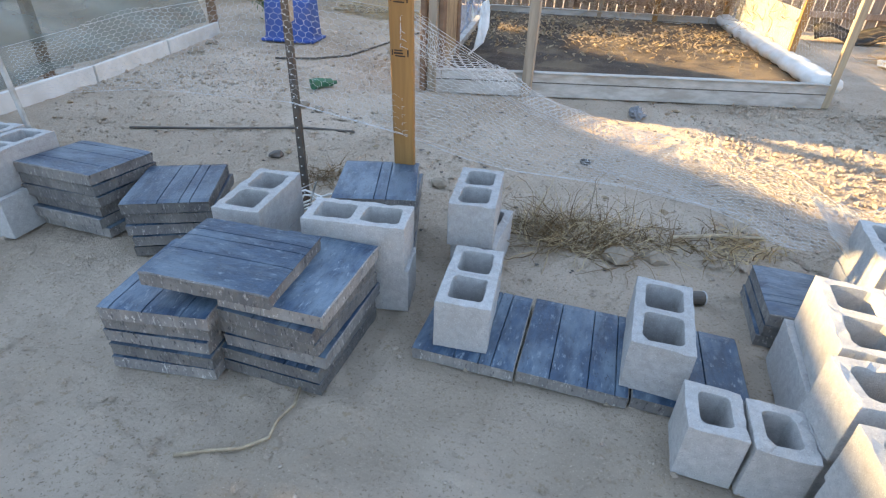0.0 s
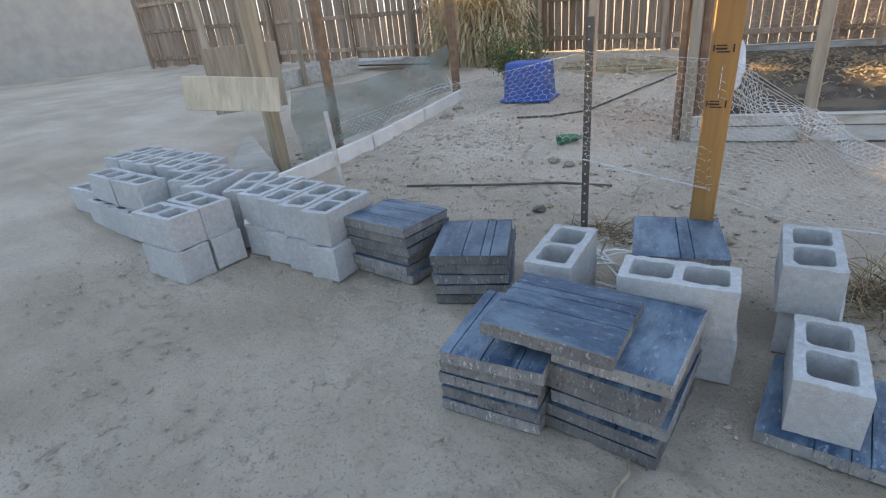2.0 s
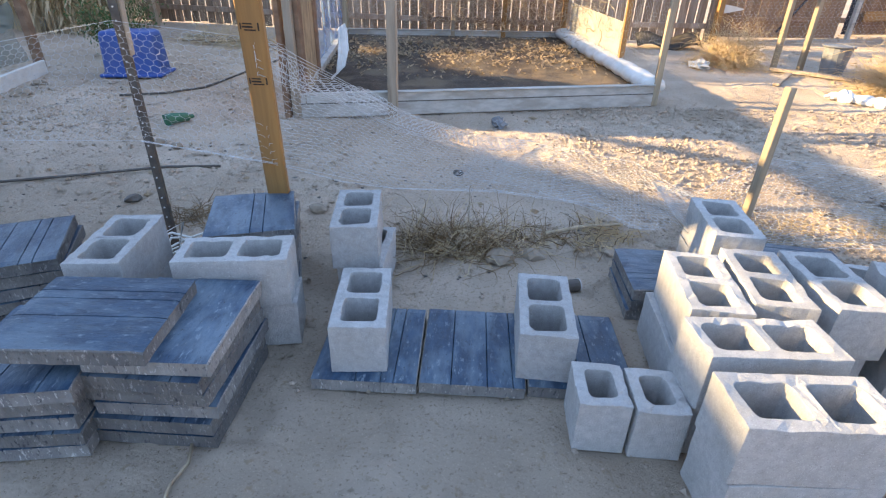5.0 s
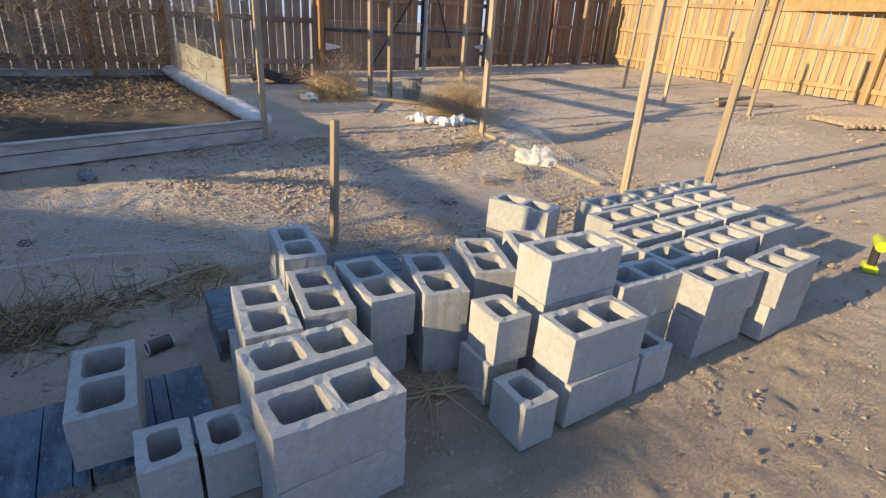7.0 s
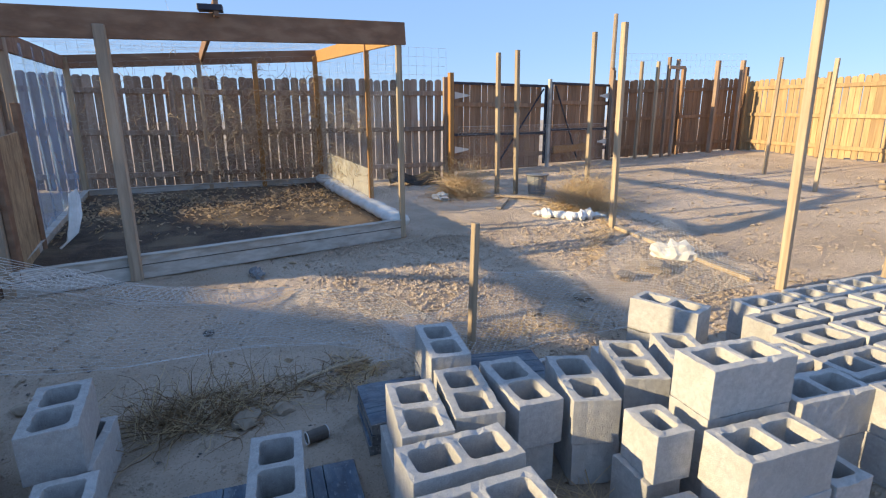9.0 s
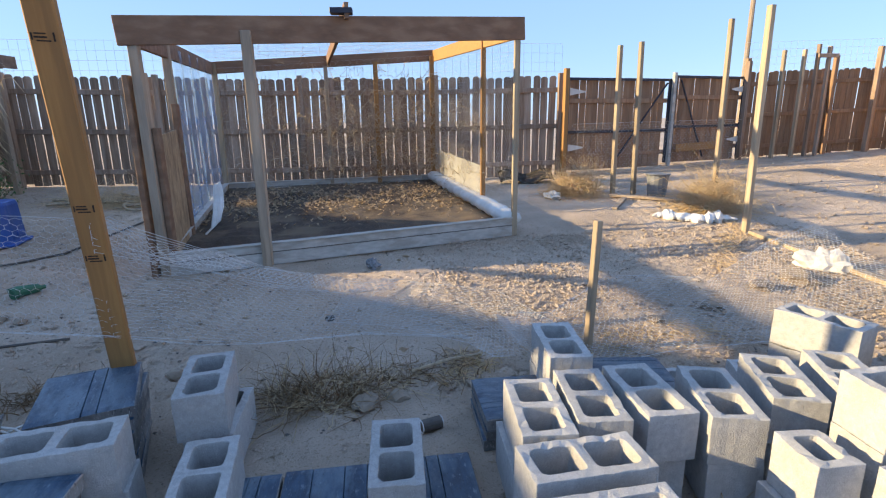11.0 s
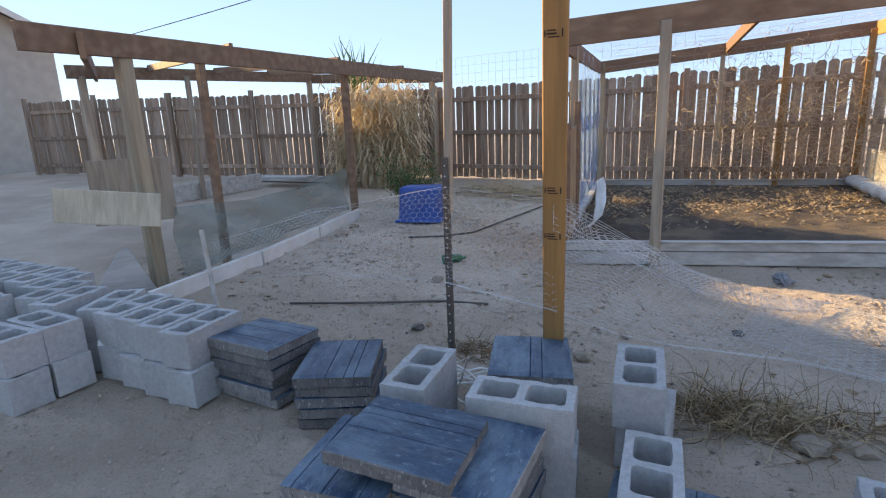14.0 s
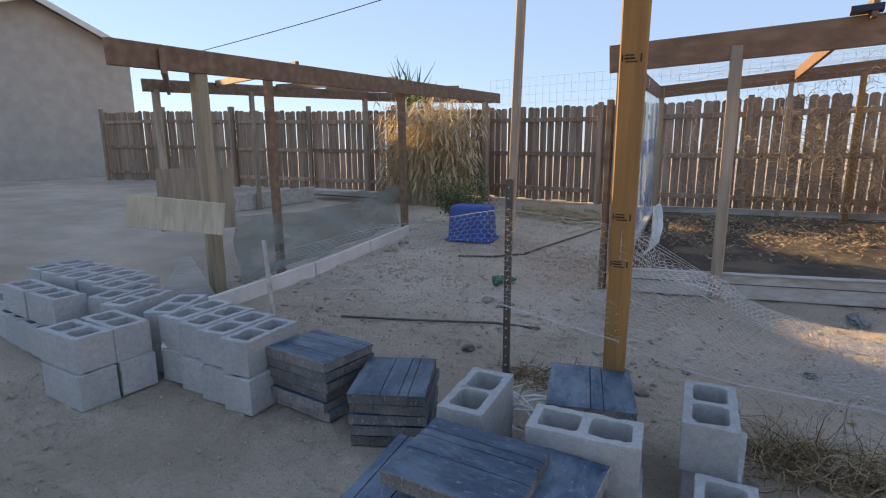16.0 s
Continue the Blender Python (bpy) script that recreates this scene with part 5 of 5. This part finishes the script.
    # low things at the far right
    for x, y, l, a in ((9.6, 4.4, 1.1, 20), (9.9, 4.1, 0.9, 160), (10.2, 4.6, 1.3, 5)):
        d = Vector((math.cos(radians(a)), math.sin(radians(a)), 0)) * l / 2
        p = Vector(on(x, y, 0.04))
        board("plank", p - d, p + d, 0.09, 0.05, M_GREYWOOD, "weathered plank on the far sand", "plank", "far planks")
    bm = bmesh.new()
    for k in range(12):
        add_box(bm, (0.05, 0.9, 0.05), pose(k * 0.14, 0, 0.05))
    for y in (-0.35, 0.35):
        add_box(bm, (1.7, 0.05, 0.05), pose(0.77, y, 0.025))
    ob = new("slatted_frame", mesh_of(bm, "slatted_frame", M_GREYWOOD))
    ob.matrix_basis = pose(*on(9.6, 2.6), 0, 0, -20)
    tagged(ob, "dark slatted frame lying flat on the sand", "frame")


build_small()


def build_drill():
    x, y = 4.34, -0.27
    root = thing("cordless_drill", pose(*on(x, y), 0, 0, 30), "lime and black cordless drill standing on the sand", "drill")
    part("battery", box((0.12, 0.08, 0.05), pose(0, 0, 0.028), 0.01), M_LIME, root)
    part("grip", box((0.05, 0.045, 0.14), pose(0.0, 0, 0.11, 0, 12, 0), 0.012), M_BLACKPL, root, "black rubber grip")
    bm = bmesh.new()
    tube(bm, [(-0.09, 0, 0.20), (0.06, 0, 0.20), (0.10, 0, 0.20)], 0.036, 10, 0.03)
    part("motor_housing", bm, M_LIME, root)
    bm = bmesh.new()
    tube(bm, [(0.10, 0, 0.20), (0.15, 0, 0.20)], 0.022, 10, 0.014)
    part("chuck", bm, M_BLACKPL, root, "black chuck")


build_drill()


def build_extras():
    bm = bmesh.new()
    tube(bm, [(-0.985, -0.37, 0.012), (-0.955, -0.45, 0.010), (-0.965, -0.53, 0.012), (-0.95, -0.59, 0.010), (-1.0, -0.65, 0.010), (-1.08, -0.69, 0.008), (-1.16, -0.74, 0.008)], 0.006, 5)
    tagged(new("cord", mesh_of(bm, "cord", M_STAKE, True)), "thin tan cord lying on the sand by the pavers", "cord")
    rnd = random.Random(101)
    for x, y, s, mt, lab in ((-2.72, 2.25, 0.045, M_TAN, "pale angular stone on the sand"), (-2.56, 2.22, 0.04, M_TAN, "small pale stone on the sand"), (-2.29, 1.28, 0.045, M_HOSE, "small dark stone on the sand"),
                             (-0.38, 2.09, 0.035, M_HOSE, "dark flake of bark on the sand"), (-0.06, 0.93, 0.07, M_TAN, "clod of dry earth beside the weeds"), (0.10, 0.98, 0.05, M_TAN, "clod of dry earth beside the weeds"),
                             (3.0, 2.2, 0.09, M_TAN, "clod of pale earth in the sun"), (3.4, 2.3, 0.12, M_TAN, "clod of pale earth in the sun"), (-1.16, 1.35, 0.05, M_TAN, "pale stone on the sand"),
                             (-4.7, 3.2, 0.07, M_TAN, "stone beside the edging board"), (-4.85, 3.6, 0.06, M_TAN, "stone beside the edging board"), (1.9, 1.75, 0.05, M_TAN, "clod of dry earth"), (2.4, 1.9, 0.06, M_TAN, "clod of dry earth")):
        bm = bmesh.new()
        bmesh.ops.create_icosphere(bm, subdivisions=2, radius=s)
        off = Vector((rnd.random() * 40, 0, 0))
        for v in bm.verts:
            n = 1 + 0.5 * noise.noise(v.co * (0.16 / s) * 9 + off)
            v.co = Vector((v.co.x * n * 1.2, v.co.y * n, v.co.z * n * 0.55 + s * 0.25))
        ob = new("stone", mesh_of(bm, "stone", mt))
        ob.matrix_basis = pose(*on(x, y), 0, 0, rnd.uniform(0, 360))
        tagged(ob, lab, "stone", "loose stones")
    root = thing("tin_can", pose(0.255, 0.68, 0.03, 0, 90, 20), "small dark can lying on the sand", "can")
    bm = bmesh.new()
    tube(bm, [(0, 0, -0.05), (0, 0, 0.05)], 0.03, 14)
    body = part("body", bm, M_HOSE, root)
    for z in (-0.05, 0.05):
        bm = bmesh.new()
        tube(bm, [(0.029 * math.cos(k * math.pi / 8), 0.029 * math.sin(k * math.pi / 8), z) for k in range(17)], 0.003, 4)
        part("rim", bm, M_WIRE, body)
    # pole beyond the fence
    bm = bmesh.new()
    tube(bm, [(13.8, 18.6, 0.4), (13.85, 18.65, 5.7)], 0.11, 10, 0.09)
    tagged(new("utility_pole", mesh_of(bm, "utility_pole", M_GREYWOOD)), "dark timber pole standing beyond the gate", "pole")


build_extras()


# ---- pebbles and clods ----
def lumps(name, count, seed, size, spread, flat, material, label):
    """Many small uneven lumps strewn on the ground, thicker in some patches."""
    rnd = random.Random(seed)
    verts, faces = [], []
    tri = ((0, 1, 4), (1, 2, 4), (2, 3, 4), (3, 0, 4), (1, 0, 5), (2, 1, 5), (3, 2, 5), (0, 3, 5))
    while len(verts) < count * 6:
        x, y = rnd.uniform(*spread[0]), rnd.uniform(*spread[1])
        if noise.noise(Vector((x * 1.3, y * 1.3, seed))) < rnd.uniform(-0.5, 0.45):
            continue
        s = size[0] + (size[1] - size[0]) * rnd.random() ** 4
        z = ground_z(x, y) + s * 0.2 * flat
        i = len(verts)
        k = [s * rnd.uniform(0.55, 1.4) for _ in range(6)]
        long = rnd.uniform(0.9, 1.4)
        a = rnd.uniform(0, 6.28)
        c, sn = math.cos(a), math.sin(a)
        for dx, dy, dz in ((k[0] * long, 0, 0), (0, k[1], 0), (-k[2] * long, 0, 0), (0, -k[3], 0), (0, 0, k[4] * flat), (0, 0, -k[5] * 0.6)):
            verts.append((x + c * dx - sn * dy, y + sn * dx + c * dy, z + dz))
        faces += [tuple(i + n for n in t) for t in tri]
    me = bpy.data.meshes.new(name)
    me.from_pydata(verts, [], faces)
    me.materials.append(material)
    tagged(new(name, me), label, name, kind="stuff")


lumps("pebbles", 7000, 90, (0.0025, 0.012), ((-4.5, 4.5), (-2.2, 4.2)), 0.8, M_PEBBLE, "scattered small brown pebbles on the sand")
lumps("clods", 15000, 91, (0.0045, 0.015), ((-4.2, 4.6), (-2.2, 4.6)), 0.7, M_SAND, "small crumbled clods of pale dry sandy earth")
lumps("clods", 9000, 93, (0.006, 0.026), ((0.3, 4.6), (1.0, 4.2)), 0.7, M_SAND, "small crumbled clods of pale earth in the sun")
lumps("clods", 6000, 95, (0.006, 0.026), ((-6.0, -1.0), (1.0, 7.5)), 0.65, M_SAND, "small clods of dry earth beyond the posts")
lumps("debris", 700, 96, (0.006, 0.028), ((-5.2, 0.5), (1.2, 7.5)), 0.5, M_LEAF, "brown leaf crumbs and chips on the sand")
lumps("debris", 1100, 92, (0.004, 0.016), ((-4.2, 4.6), (0.7, 4.6)), 0.35, M_HOSE, "dark flakes of bark and dry leaf on sand")
lumps("clods", 5000, 94, (0.010, 0.036), ((3.5, 11.0), (-1.5, 10.0)), 0.6, M_SAND, "small clods of dry earth on the open sand")
